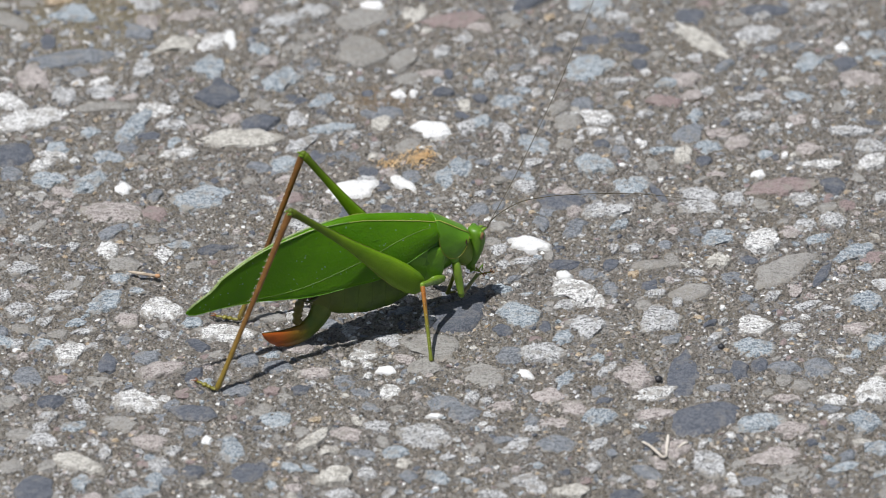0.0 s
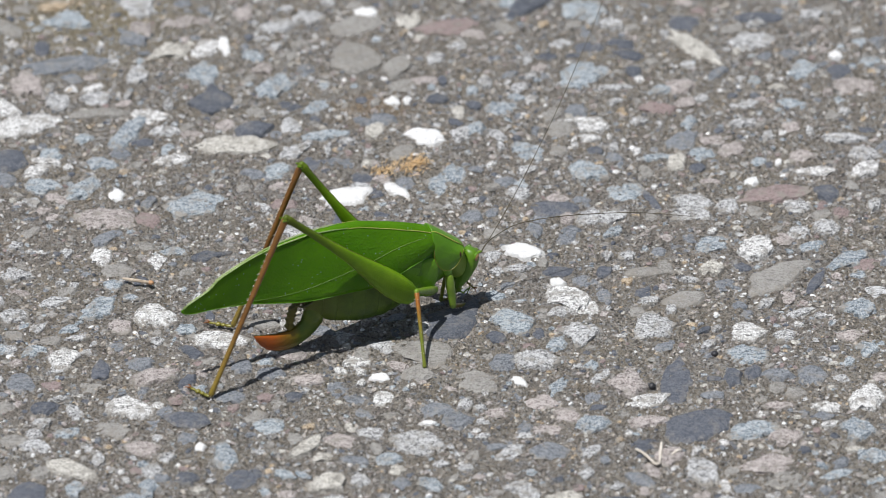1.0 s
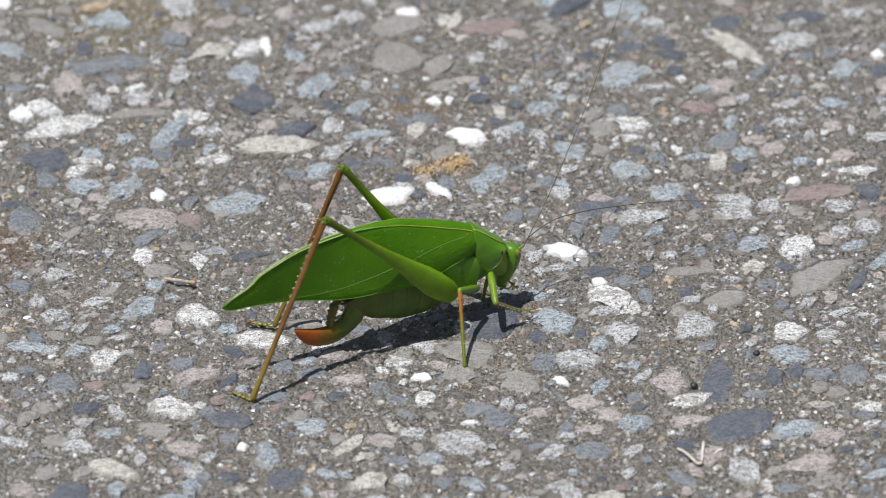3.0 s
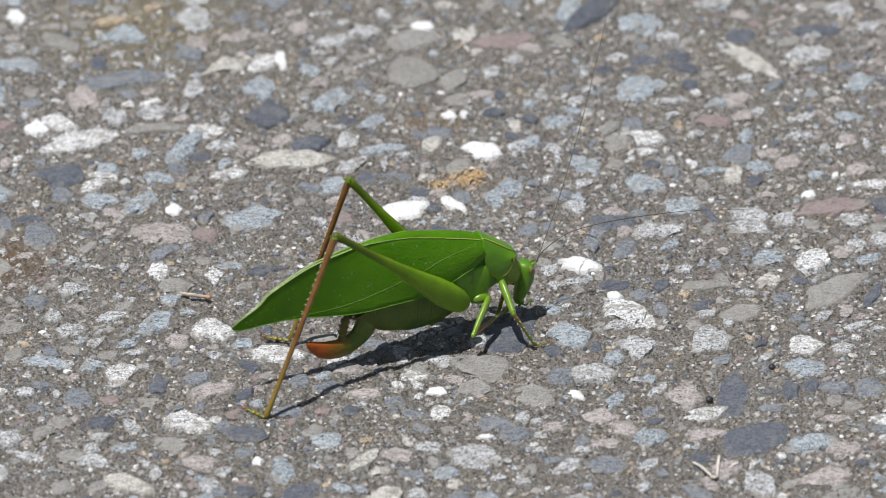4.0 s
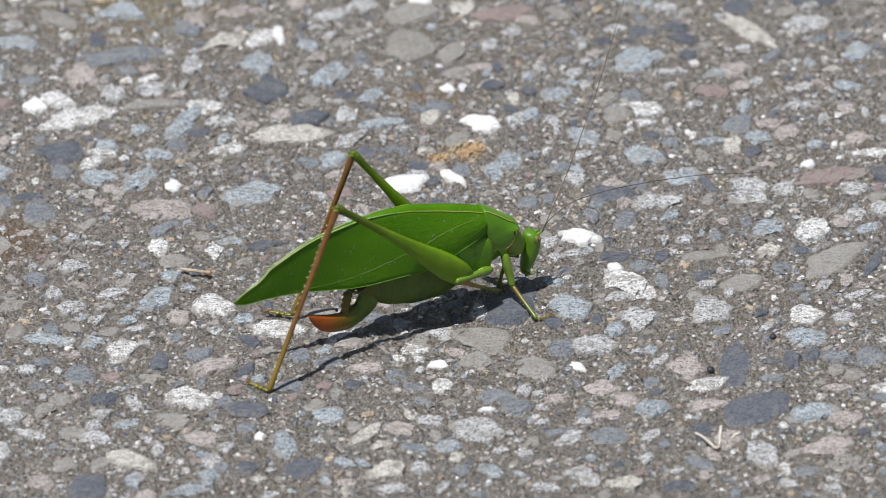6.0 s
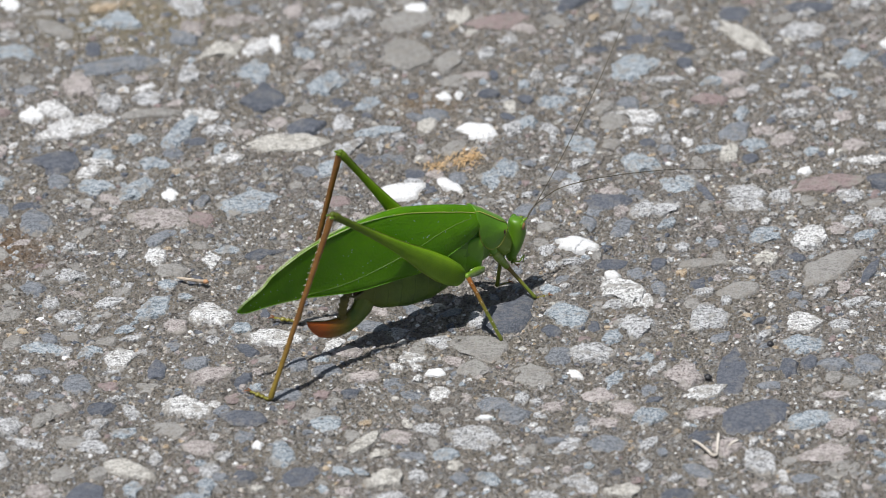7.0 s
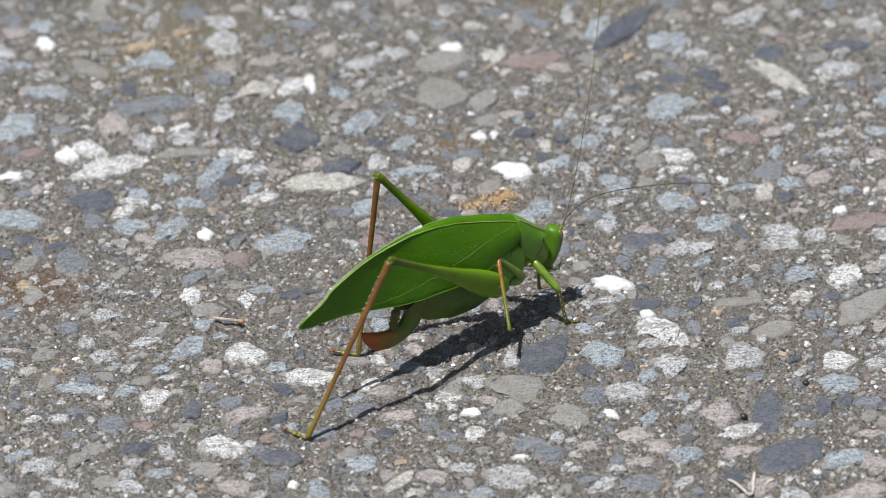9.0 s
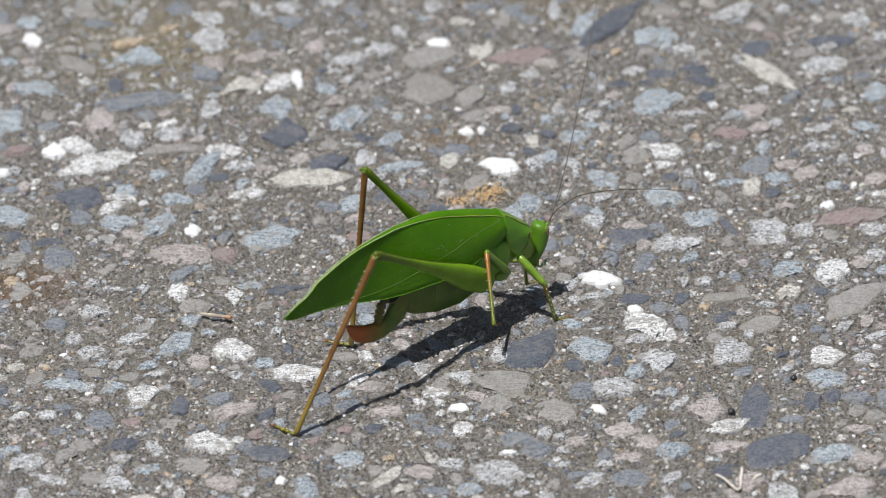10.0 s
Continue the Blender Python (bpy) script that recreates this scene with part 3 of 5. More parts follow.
STONES["bluish"] = [(-39.9, -48.4, 2.8, 1.3, 20), (-37.2, -46.1, 2.3, 1.4, 97), (-47.3, -46.1, 1.8, 1.3, 95), (1.2, -44.7, 2.0, 1.3, 135), (-18.9, -41.9, 1.8, 1.2, 134), (56.8, -41.9, 3.4, 1.0, 27), (-38.2, -40.1, 0.9, 0.8, 148), (-27.1, -37.7, 3.2, 1.7, 91), (-49.0, -32.1, 1.9, 1.1, 34), (45.5, -30.9, 3.3, 2.3, 25), (60.1, -30.7, 2.6, 2.3, 73), (23.5, -30.0, 2.3, 2.1, 4), (18.9, -20.2, 2.6, 1.2, 71), (23.7, -14.9, 1.5, 1.0, 87), (59.7, -13.4, 1.3, 0.8, 85), (45.6, -11.8, 2.6, 2.5, 90), (-61.0, -10.5, 3.6, 1.6, 170), (62.3, -10.5, 1.9, 1.6, 80), (-33.4, -5.3, 1.6, 1.6, 117)]
STONES["bluish"] += [(12.6, -3.7, 3.0, 2.9, 0), (-46.0, -0.1, 3.5, 1.9, 55), (62.0, -0.1, 2.7, 2.4, 76), (10.2, 2.9, 1.5, 1.4, 99), (-41.7, 3.1, 1.4, 0.7, 179), (-44.2, 5.8, 1.5, 1.3, 165), (62.1, 9.6, 1.2, 1.1, 9), (60.5, 13.1, 3.8, 1.8, 46), (-35.7, 15.7, 1.9, 1.2, 178), (41.4, 17.3, 2.7, 2.3, 59), (27.5, 20.6, 1.8, 1.0, 35), (-32.6, 28.1, 4.6, 2.6, 30), (29.1, 32.0, 2.7, 2.4, 4), (-49.3, 32.0, 3.4, 1.7, 63), (-55.5, 32.8, 2.5, 2.0, 174), (2.4, 34.4, 3.2, 1.6, 89), (-72.1, 35.7, 3.7, 2.8, 171), (4.5, 36.7, 2.8, 1.4, 89), (23.9, 37.2, 2.9, 2.3, 148)]
STONES["bluish"] += [(-21.5, 37.9, 2.5, 1.8, 61), (33.9, 41.5, 2.1, 0.9, 11), (15.3, 43.1, 2.9, 2.3, 117), (-37.5, 43.1, 1.6, 1.2, 93), (-49.9, 47.1, 1.6, 1.3, 49), (-43.7, 47.9, 4.7, 1.8, 72), (-15.0, 47.9, 3.6, 1.4, 17), (11.4, 54.8, 2.5, 2.4, 8), (-15.6, 56.1, 2.5, 1.7, 50), (54.8, 56.9, 2.2, 1.4, 151), (7.3, 60.6, 1.3, 0.8, 89), (-22.2, 61.8, 3.7, 2.4, 69), (-73.9, 62.1, 4.4, 2.8, 58), (49.3, 63.8, 1.3, 1.1, 83), (23.9, 65.1, 4.0, 3.1, 55), (-32.7, 65.4, 4.2, 2.3, 89), (56.5, 66.8, 3.0, 2.0, 85), (66.7, 69.3, 1.5, 1.3, 9), (-69.0, 71.9, 2.9, 1.9, 158)]
STONES["bluish"] += [(-53.9, 81.0, 3.0, 2.4, 17), (24.2, 85.0, 4.1, 3.7, 0), (13.6, 88.8, 4.4, 1.5, 72), (-71.1, 92.3, 1.9, 1.6, 133)]
STONES["dusk"] = [(44.3, -45.7, 1.9, 1.2, 1), (29.8, -43.3, 2.5, 1.3, 147), (-9.2, -38.9, 2.0, 1.0, 169), (25.1, -38.4, 1.0, 0.9, 85), (17.5, -36.3, 2.8, 2.1, 163), (10.1, -35.6, 1.6, 0.9, 24), (2.0, -26.4, 2.3, 2.0, 0), (23.6, -22.8, 1.8, 1.2, 62), (-26.6, -22.8, 2.0, 1.6, 17), (-55.9, -19.2, 2.8, 2.2, 121), (-21.3, -17.1, 2.4, 1.5, 179), (54.4, -17.1, 2.5, 2.2, 79), (-61.9, -16.3, 2.4, 1.0, 177), (-25.2, -15.6, 1.8, 1.5, 66), (-69.9, -14.7, 1.2, 1.0, 166), (-45.5, 18.8, 3.0, 1.3, 49), (-63.7, 23.4, 3.1, 2.3, 97), (-39.8, 28.9, 1.7, 1.1, 74), (38.1, 46.3, 3.1, 2.3, 86)]
STONES["dusk"] += [(-54.2, 67.6, 6.9, 2.3, 16), (-43.9, 75.5, 2.7, 2.0, 129), (-31.9, 91.1, 3.0, 1.6, 177), (-48.4, 95.9, 2.6, 2.1, 99)]
STONES["cream"] = [(19.7, -48.1, 2.7, 1.8, 0), (-30.3, -46.5, 1.2, 0.8, 178), (-12.6, -44.7, 3.0, 2.3, 27), (-3.4, -41.2, 1.2, 1.1, 176), (-48.2, -41.2, 3.7, 1.9, 147), (-13.9, -38.0, 1.6, 1.2, 32), (-15.9, -35.6, 4.2, 1.4, 51), (59.5, -35.6, 1.6, 0.8, 1), (-68.4, -5.2, 1.5, 1.3, 42), (41.1, 10.4, 2.0, 1.6, 84), (37.1, 39.9, 2.5, 1.4, 81), (-28.0, 44.4, 5.6, 2.6, 6), (-7.1, 49.2, 2.1, 1.4, 84), (5.1, 54.4, 1.6, 1.0, 89), (52.5, 62.3, 1.2, 0.8, 2), (-38.2, 71.4, 3.2, 2.3, 26), (40.6, 73.1, 5.4, 2.1, 123), (-2.3, 81.6, 3.0, 2.1, 65), (-5.7, 90.2, 1.3, 1.2, 167)]
STONES["white"] = [(-40.4, -43.6, 0.6, 0.5, 117), (-41.2, -41.9, 0.7, 0.6, 176), (37.7, -36.3, 1.0, 0.6, 50), (28.5, -32.1, 0.7, 0.6, 84), (56.3, -29.3, 1.7, 0.8, 22), (-40.7, -25.7, 3.3, 2.4, 150), (56.3, -25.4, 2.2, 1.1, 169), (30.8, -24.0, 3.4, 1.6, 28), (61.6, -23.6, 3.5, 2.3, 79), (-5.5, -22.8, 2.0, 1.6, 61), (8.7, -21.8, 0.9, 0.6, 89), (-8.6, -19.2, 1.0, 0.6, 77), (-67.0, -18.8, 1.6, 1.1, 25), (-11.4, -16.3, 1.2, 0.6, 137), (-9.5, -13.9, 2.1, 1.3, 179), (-50.2, -13.4, 3.0, 2.1, 66), (-20.2, -10.3, 2.2, 1.1, 49), (-28.6, -8.6, 3.6, 2.5, 169), (45.5, -5.8, 2.6, 2.4, 0)]
STONES["white"] += [(53.0, -4.3, 0.8, 0.6, 2), (-19.2, -3.7, 1.3, 1.2, 99), (-37.9, -1.6, 3.3, 2.7, 132), (23.2, 0.6, 2.2, 1.7, 108), (20.8, 2.5, 4.3, 3.2, 118), (12.4, 3.9, 0.8, 0.6, 0), (-38.0, 12.7, 2.2, 1.4, 87), (-46.1, 13.4, 2.3, 1.7, 84), (47.8, 15.7, 3.8, 2.8, 49), (41.6, 20.6, 1.0, 0.6, 52), (42.7, 22.5, 0.6, 0.6, 78), (-64.5, 32.5, 0.9, 0.6, 95), (33.6, 33.1, 0.8, 0.5, 87), (-56.5, 37.2, 2.3, 1.3, 37), (57.7, 37.2, 3.1, 1.4, 0), (64.7, 37.5, 2.9, 1.9, 45), (-51.9, 38.3, 1.1, 0.7, 93), (-36.6, 39.9, 2.7, 1.3, 11), (-55.0, 39.9, 2.6, 1.0, 158)]
STONES["white"] += [(31.3, 43.4, 1.1, 0.7, 87), (24.0, 46.8, 2.1, 1.1, 0), (27.4, 47.5, 0.8, 0.5, 88), (-59.2, 50.0, 5.4, 2.5, 22), (24.5, 50.7, 3.4, 1.9, 160), (-40.6, 53.6, 3.4, 2.4, 148), (-62.4, 54.8, 3.0, 1.8, 137), (16.0, 57.5, 1.0, 1.0, 12), (-49.3, 61.5, 2.1, 0.9, 37), (32.1, 63.8, 1.2, 0.7, 87), (-32.8, 72.6, 2.9, 1.7, 53)]
STONES["pink"] = [(38.1, -47.7, 1.6, 1.5, 31), (47.3, -39.8, 4.0, 2.5, 14), (33.8, -37.7, 2.4, 1.9, 85), (-38.4, -35.6, 2.7, 1.8, 149), (49.9, -32.8, 2.4, 2.2, 24), (30.9, -29.3, 2.8, 1.3, 11), (20.0, -27.8, 2.0, 1.6, 1), (49.4, -25.0, 2.2, 1.0, 11), (28.4, -20.0, 3.3, 2.4, 87), (-15.7, -18.5, 2.4, 1.4, 179), (-37.4, -17.8, 3.3, 1.7, 22), (-56.9, -14.4, 1.0, 0.9, 170), (60.1, -7.1, 2.0, 1.5, 3), (-42.6, -4.6, 1.9, 1.6, 174), (-71.1, 0.1, 2.3, 0.6, 168), (-57.4, 4.6, 1.9, 0.8, 158), (-45.7, 24.2, 4.1, 3.1, 176), (20.8, 24.7, 1.7, 1.1, 70), (-55.2, 26.5, 1.7, 1.1, 26)]
STONES["pink"] += [(55.4, 41.5, 2.1, 1.8, 6), (45.1, 43.1, 2.2, 2.1, 77), (-69.6, 43.7, 1.3, 1.0, 99), (-34.2, 47.5, 1.9, 1.4, 17), (60.1, 60.5, 1.0, 0.7, 85), (64.5, 61.8, 3.0, 2.3, 163), (38.2, 61.8, 2.1, 2.0, 11), (-59.0, 61.8, 3.3, 2.5, 96), (-24.2, 66.8, 2.0, 1.4, 32), (-36.4, 81.0, 3.9, 1.5, 17)]
STONES["chalk"] = [(0.8, -30.0, 1.0, 0.6, 179), (13.4, -18.5, 1.2, 0.9, 126), (-6.0, -17.8, 1.5, 0.9, 179), (19.1, 7.1, 1.1, 1.1, 5), (14.3, 15.1, 2.5, 2.0, 157), (-11.7, 30.3, 4.0, 2.3, 30), (-44.7, 30.4, 1.7, 1.2, 85), (-4.0, 32.5, 2.8, 1.1, 132), (47.7, 34.7, 1.2, 0.9, 60), (51.9, 39.9, 0.8, 0.5, 86), (-73.9, 47.1, 2.1, 1.4, 19), (0.3, 47.1, 2.6, 2.1, 170), (-65.7, 53.6, 2.6, 1.5, 94), (-4.7, 57.2, 1.5, 1.0, 90), (-2.4, 57.7, 1.1, 0.7, 90), (61.7, 70.9, 1.7, 0.9, 86), (-30.0, 73.8, 2.7, 0.9, 96), (-8.7, 83.9, 1.6, 1.5, 176), (-70.4, 86.8, 2.0, 1.3, 121)]
STONES["russet"] = [(-39.1, -41.9, 0.9, 0.8, 149), (-27.3, -29.3, 0.9, 0.7, 178), (-26.2, -25.7, 1.0, 0.8, 93), (-21.9, -22.8, 1.4, 1.1, 18), (60.4, 26.2, 1.4, 1.1, 82), (50.8, 31.2, 4.7, 2.4, 19), (34.6, 55.2, 2.5, 1.6, 1), (3.7, 79.4, 4.8, 2.1, 11)]
STONES["ochre"] = [(-15.6, -30.3, 1.0, 1.0, 162), (16.1, -29.0, 0.5, 0.4, 3), (29.1, 7.1, 1.1, 0.9, 60), (18.0, 81.0, 1.9, 0.9, 63), (-56.2, 85.5, 2.8, 1.1, 22), (-49.8, 89.2, 1.5, 1.0, 40), (-70.2, 17.5, 1.6, 1.0, 80)]


SMOOTH_KINDS = ("slate", "dusk", "grey")


def stone_mesh(kind, seed):
    """A low, chipped, nearly flush stone of unit size; the worn pebbles are rounder, the rest ragged and pitted."""
    rng = random.Random(seed)
    smooth = kind in SMOOTH_KINDS
    n = 20 if smooth else 26
    ragged, bumpy = (0.012, 0.045) if smooth else (0.1, 0.18) if kind == "chalk" else (0.1, 0.22)
    count = rng.choice((4, 5, 5, 6) if smooth else (4, 5, 6, 6))
    corners = sorted(2 * math.pi * (k + rng.uniform(-0.3, 0.3)) / count for k in range(count))
    reach = [rng.uniform(0.93, 1.14) if smooth else rng.uniform(0.88, 1.22) for _ in corners]
    lobes = [(k, rng.uniform(0, 6.3), rng.uniform(0.02, 0.05 if smooth else 0.11)) for k in (2, 3, 5)]
    turn = [2 * math.pi * (i + rng.uniform(-0.15, 0.15)) / n for i in range(n)]
    blend = 0.85 if smooth else 0.8  # how straight the broken sides are

    def outline(a):
        """Distance to a broken, many-sided outline in the direction a."""
        for k in range(count):
            a0, a1 = corners[k], corners[(k + 1) % count] + (2 * math.pi if k == count - 1 else 0)
            b = a + (2 * math.pi if a < corners[0] else 0)
            if a0 <= b < a1 or k == count - 1:
                p, q = reach[k], reach[(k + 1) % count]
                side = p * math.sin(b - a0) + q * math.sin(a1 - b)
                return max(0.55, p * q * math.sin(a1 - a0) / side) if side > 1e-6 else p
        return 1.0

    radius = [blend * outline(a % (2 * math.pi)) + (1 - blend) * 0.97 + sum(w * math.sin(k * a + p) for k, p, w in lobes) + rng.uniform(-ragged, ragged) for a in turn]
    tilt = (rng.uniform(-0.2, 0.2), rng.uniform(-0.2, 0.2))
    off = Vector((seed * 3.7, seed * 1.3, 0))
    verts = []
    for scale, z in ((1.05, -0.8), (0.95, 0.35), (0.78, 0.78), (0.5, 0.92), (0.24, 0.95)):
        for r, a in zip(radius, turn):
            q = (r * scale if scale > 0.9 else (r * scale + 0.97 * scale) / 2) * rng.uniform(0.96, 1.04)
            x, y = q * math.cos(a), q * math.sin(a)
            lump = noise.noise(Vector((x * 2.6, y * 2.6, 0)) + off) * bumpy * 1.8 + rng.uniform(-bumpy, bumpy) * 0.7
            verts.append((x, y, z + (x * tilt[0] + y * tilt[1] + lump) * (z > 0)))
    verts.append((0, 0, 0.95))
    faces = []
    for k in range(4):
        faces += [(k * n + i, k * n + (i + 1) % n, (k + 1) * n + (i + 1) % n, (k + 1) * n + i) for i in range(n)]
    faces += [(4 * n + i, 4 * n + (i + 1) % n, 5 * n) for i in range(n)]
    me = bpy.data.meshes.new("stone")
    me.from_pydata(verts, [], faces)
    me.polygons.foreach_set("use_smooth", [smooth or kind == "chalk"] * len(me.polygons))
    me.materials.append(ROCK_MAT[kind])
    me.update()
    return me


LABELS = {"chalk": "bright white quartz stone", "white": "rough white stone with dark pits", "pale": "pale grey stone", "bluish": "light blue-grey stone", "slate": "smooth dark slate pebble",
          "dusk": "dull blue-grey stone", "grey": "smooth warm grey pebble", "cream": "cream limestone chip", "pink": "pinkish grey stone", "russet": "purple-brown stone", "ochre": "orange-tan gritty stone"}


def place_stones():
    """The stones in the stretch round the insect are pieces of their own; those farther up the pavement are handed back for joining."""
    rng = random.Random(4)
    meshes = {k: [stone_mesh(k, 31 * i + len(k)) for i in range(16)] for k in STONES}
    joined = []
    for kind, rows in STONES.items():
        for x, y, a, b, turn in rows:
            h = min(1.0, 0.24 + 0.1 * b + (0.14 if kind in ("white", "pale", "cream") else 0.22 if kind == "chalk" else 0.0)) * rng.uniform(0.7, 1.25)
            me = rng.choice(meshes[kind])
            a, b = a * 1.12, b * 1.16
            m = pose(x * MM, y * MM, relief(x, y) * MM, 0, 0, turn) @ Matrix.Diagonal((a * MM, b * MM, h * MM, 1))
            if y < 46 and a > 0.75:
                ob = new("stone", me)
                ob.parent = pavement
                ob.matrix_basis = m
                ob["label"] = LABELS[kind]
            else:
                joined.append((kind, me, m))
    return joined


def build_chips(joined):
    """Everything too small or too far to pick apart: small chips of gravel between the stones, and the upper stones, in one mesh."""
    rng = random.Random(11)
    kinds = list(ROCK)
    weights = (1, 4, 15, 13, 12, 16, 28, 9, 13, 5, 5)
    small_weights = (2, 8, 15, 12, 12, 16, 28, 8, 14, 7, 7)
    taken = [(x, y, a, b, math.radians(t)) for rows in STONES.values() for x, y, a, b, t in rows]
    grid = {}
    for s in taken:
        for gx in range(int((s[0] - 9) // 10), int((s[0] + 9) // 10) + 1):
            for gy in range(int((s[1] - 9) // 10), int((s[1] + 9) // 10) + 1):
                grid.setdefault((gx, gy), []).append(s)
    verts, faces, index = [], [], []

    def push(vs, fs, kind):
        k = len(verts)
        verts.extend(vs)
        faces.extend([tuple(i + k for i in f) for f in fs])
        index.extend([kinds.index(kind)] * len(fs))

    for kind, me, m in joined:
        push([tuple(m @ v.co) for v in me.vertices], [tuple(p.vertices) for p in me.polygons], kind)

    def chip(x, y, r, kind, low=1.0):
        n = 6 if r < 1.2 else 11
        ang, stretch = rng.uniform(0, 6.3), rng.uniform(0.5, 0.95)
        h = r * rng.uniform(0.25, 0.6) * low
        z0 = relief(x, y)
        vs = []
        rad = [rng.uniform(0.75, 1.2) for _ in range(n)]
        for scale, z in ((1.05, -0.5), (0.75, 0.8)):
            for i in range(n):
                a = 2 * math.pi * i / n
                px, py = r * rad[i] * scale * math.cos(a), r * rad[i] * scale * stretch * math.sin(a)
                vs.append(((x + px * math.cos(ang) - py * math.sin(ang)) * MM, (y + px * math.sin(ang) + py * math.cos(ang)) * MM, (z0 + h * (z + rng.uniform(-0.15, 0.15))) * MM))
        vs.append((x * MM, y * MM, (z0 + h) * MM))
        fs = [(i, (i + 1) % n, n + (i + 1) % n, n + i) for i in range(n)] + [(n + i, n + (i + 1) % n, 2 * n) for i in range(n)]
        push(vs, fs, kind)

    def free(x, y, r):
        for sx, sy, a, b, t in grid.get((int(x // 10), int(y // 10)), ()):
            dx, dy = x - sx, y - sy
            u, v = dx * math.cos(t) + dy * math.sin(t), -dx * math.sin(t) + dy * math.cos(t)
            if (u / (a + r * 0.8)) ** 2 + (v / (b + r * 0.8)) ** 2 < 1:
                return False
        return True

    for _ in range(2600):
        x, y, r = rng.uniform(-125, 125), rng.uniform(-98, 148), rng.uniform(1.1, 2.7)
        if free(x, y, r * 0.7):
            chip(x, y, r, rng.choices(("grey", "dusk", "pink", "slate", "bluish", "pale", "russet"), (7, 6, 4, 3, 3, 2, 1))[0], 0.3)
            s = (x, y, r * 0.8, r * 0.7, 0.0)
            for gx in range(int((x - 3) // 10), int((x + 3) // 10) + 1):
                for gy in range(int((y - 3) // 10), int((y + 3) // 10) + 1):
                    grid.setdefault((gx, gy), []).append(s)
    for _ in range(7000):
        x, y = rng.uniform(-125, 125), rng.uniform(-98, 148)
        if not (-80 < x < 75 and -50 < y < 98):
            r = min(0.35 + rng.expovariate(1 / 0.55), 5.5)
            if free(x, y, r):
                chip(x, y, r, rng.choices(kinds, weights)[0])
    for _ in range(26000):
        x, y = rng.uniform(-80, 75), rng.uniform(-50, 98)
        r = min(0.17 + rng.expovariate(1 / 0.19), 1.3)
        if free(x, y, r * 0.8):
            chip(x, y, r, rng.choices(kinds, small_weights)[0], 0.55)
    me = bpy.data.meshes.new("stone_chips")
    me.from_pydata(verts, [], faces)
    for k in kinds:
        me.materials.append(CHIP_MAT[k])
    me.polygons.foreach_set("material_index", index)
    me.polygons.foreach_set("use_smooth", [False] * len(me.polygons))
    me.update()
    ob = tagged(new("stone_chips", me), "mixed small gravel chips bedded in mortar", kind="stuff")
    ob.parent = pavement
    return ob


def build_sand():
    """Sand grains on the worn mortar, far too many to count."""
    rng = np.random.default_rng(8)
    count = 62000
    x, y = rng.uniform(-82, 78, count), rng.uniform(-52, 100, count)
    r = 0.09 + rng.exponential(0.085, count).clip(0, 0.38)
    z = np.array([relief(a, b) for a, b in zip(x, y)])
    ring = rng.uniform(0, 6.28, (count, 1)) + np.arange(5)[None, :] * 1.2566 + rng.uniform(-0.3, 0.3, (count, 5))
    reach = r[:, None] * rng.uniform(0.75, 1.25, (count, 5))
    co = np.zeros((count, 6, 3))
    co[:, :5, 0], co[:, :5, 1], co[:, :5, 2] = x[:, None] + reach * np.cos(ring), y[:, None] + reach * np.sin(ring), z[:, None] - 0.1
    co[:, 5, 0], co[:, 5, 1], co[:, 5, 2] = x + rng.uniform(-0.4, 0.4, count) * r, y + rng.uniform(-0.4, 0.4, count) * r, z + 0.06 + r * rng.uniform(0.15, 0.5, count)
    fan = np.array([(i, (i + 1) % 5, 5) for i in range(5)])
    tri = (np.arange(count)[:, None, None] * 6 + fan[None]).reshape(-1, 3)
    me = bpy.data.meshes.new("sand")
    me.from_pydata((co.reshape(-1, 3) * MM).tolist(), [], tri.tolist())
    me.materials.append(SAND)
    me.update()
    ob = tagged(new("sand", me), "grey and tan sand grains bedded in mortar", kind="stuff")
    ob.parent = pavement
    return ob


# ---- katydid ----
WING_TOP = [(-37.5, 8.75), (-36.5, 9.5), (-35.3, 10.2), (-34.2, 10.75), (-33.4, 11.25), (-32.9, 11.8), (-32.3, 12.5), (-31.6, 12.95), (-30.6, 13.45), (-28.6, 14.45), (-26.6, 15.3), (-24.6, 15.95), (-22.0, 16.55), (-18.6, 17.2), (-14.2, 17.4), (-10.8, 17.25), (-5.7, 16.1), (-2.2, 15.1), (-0.2, 14.4), (0.7, 14.0), (1.7, 13.4)]
WING_LOW = [(-37.6, 8.5), (-37.2, 8.15), (-36.4, 7.95), (-35.3, 7.9), (-33.5, 8.0), (-30.2, 7.95), (-27.0, 7.7), (-23.7, 7.25), (-20.5, 6.95), (-17.5, 7.1), (-13.7, 7.7), (-10.0, 7.85), (-8.0, 8.1), (-6.0, 8.65), (-4.5, 9.3), (-2.2, 10.1), (0.3, 11.1), (1.2, 11.5)]
FOLD = [(-37.6, 0.06), (-26.0, 0.16), (-18.0, 0.42), (-11.0, 0.95), (-4.0, 1.12), (1.2, 1.12)]
SINK = [(-37.6, 0.0), (-16.0, 0.08), (-11.0, 0.28), (-4.0, 0.42), (1.2, 0.32)]
FLARE = [(-37.6, 0.1), (-31.0, 0.2), (-26.0, 0.4), (-22.0, 0.85), (-18.5, 1.6), (-14.0, 2.5), (-9.0, 2.9), (-4.5, 2.6), (1.2, 2.05)]


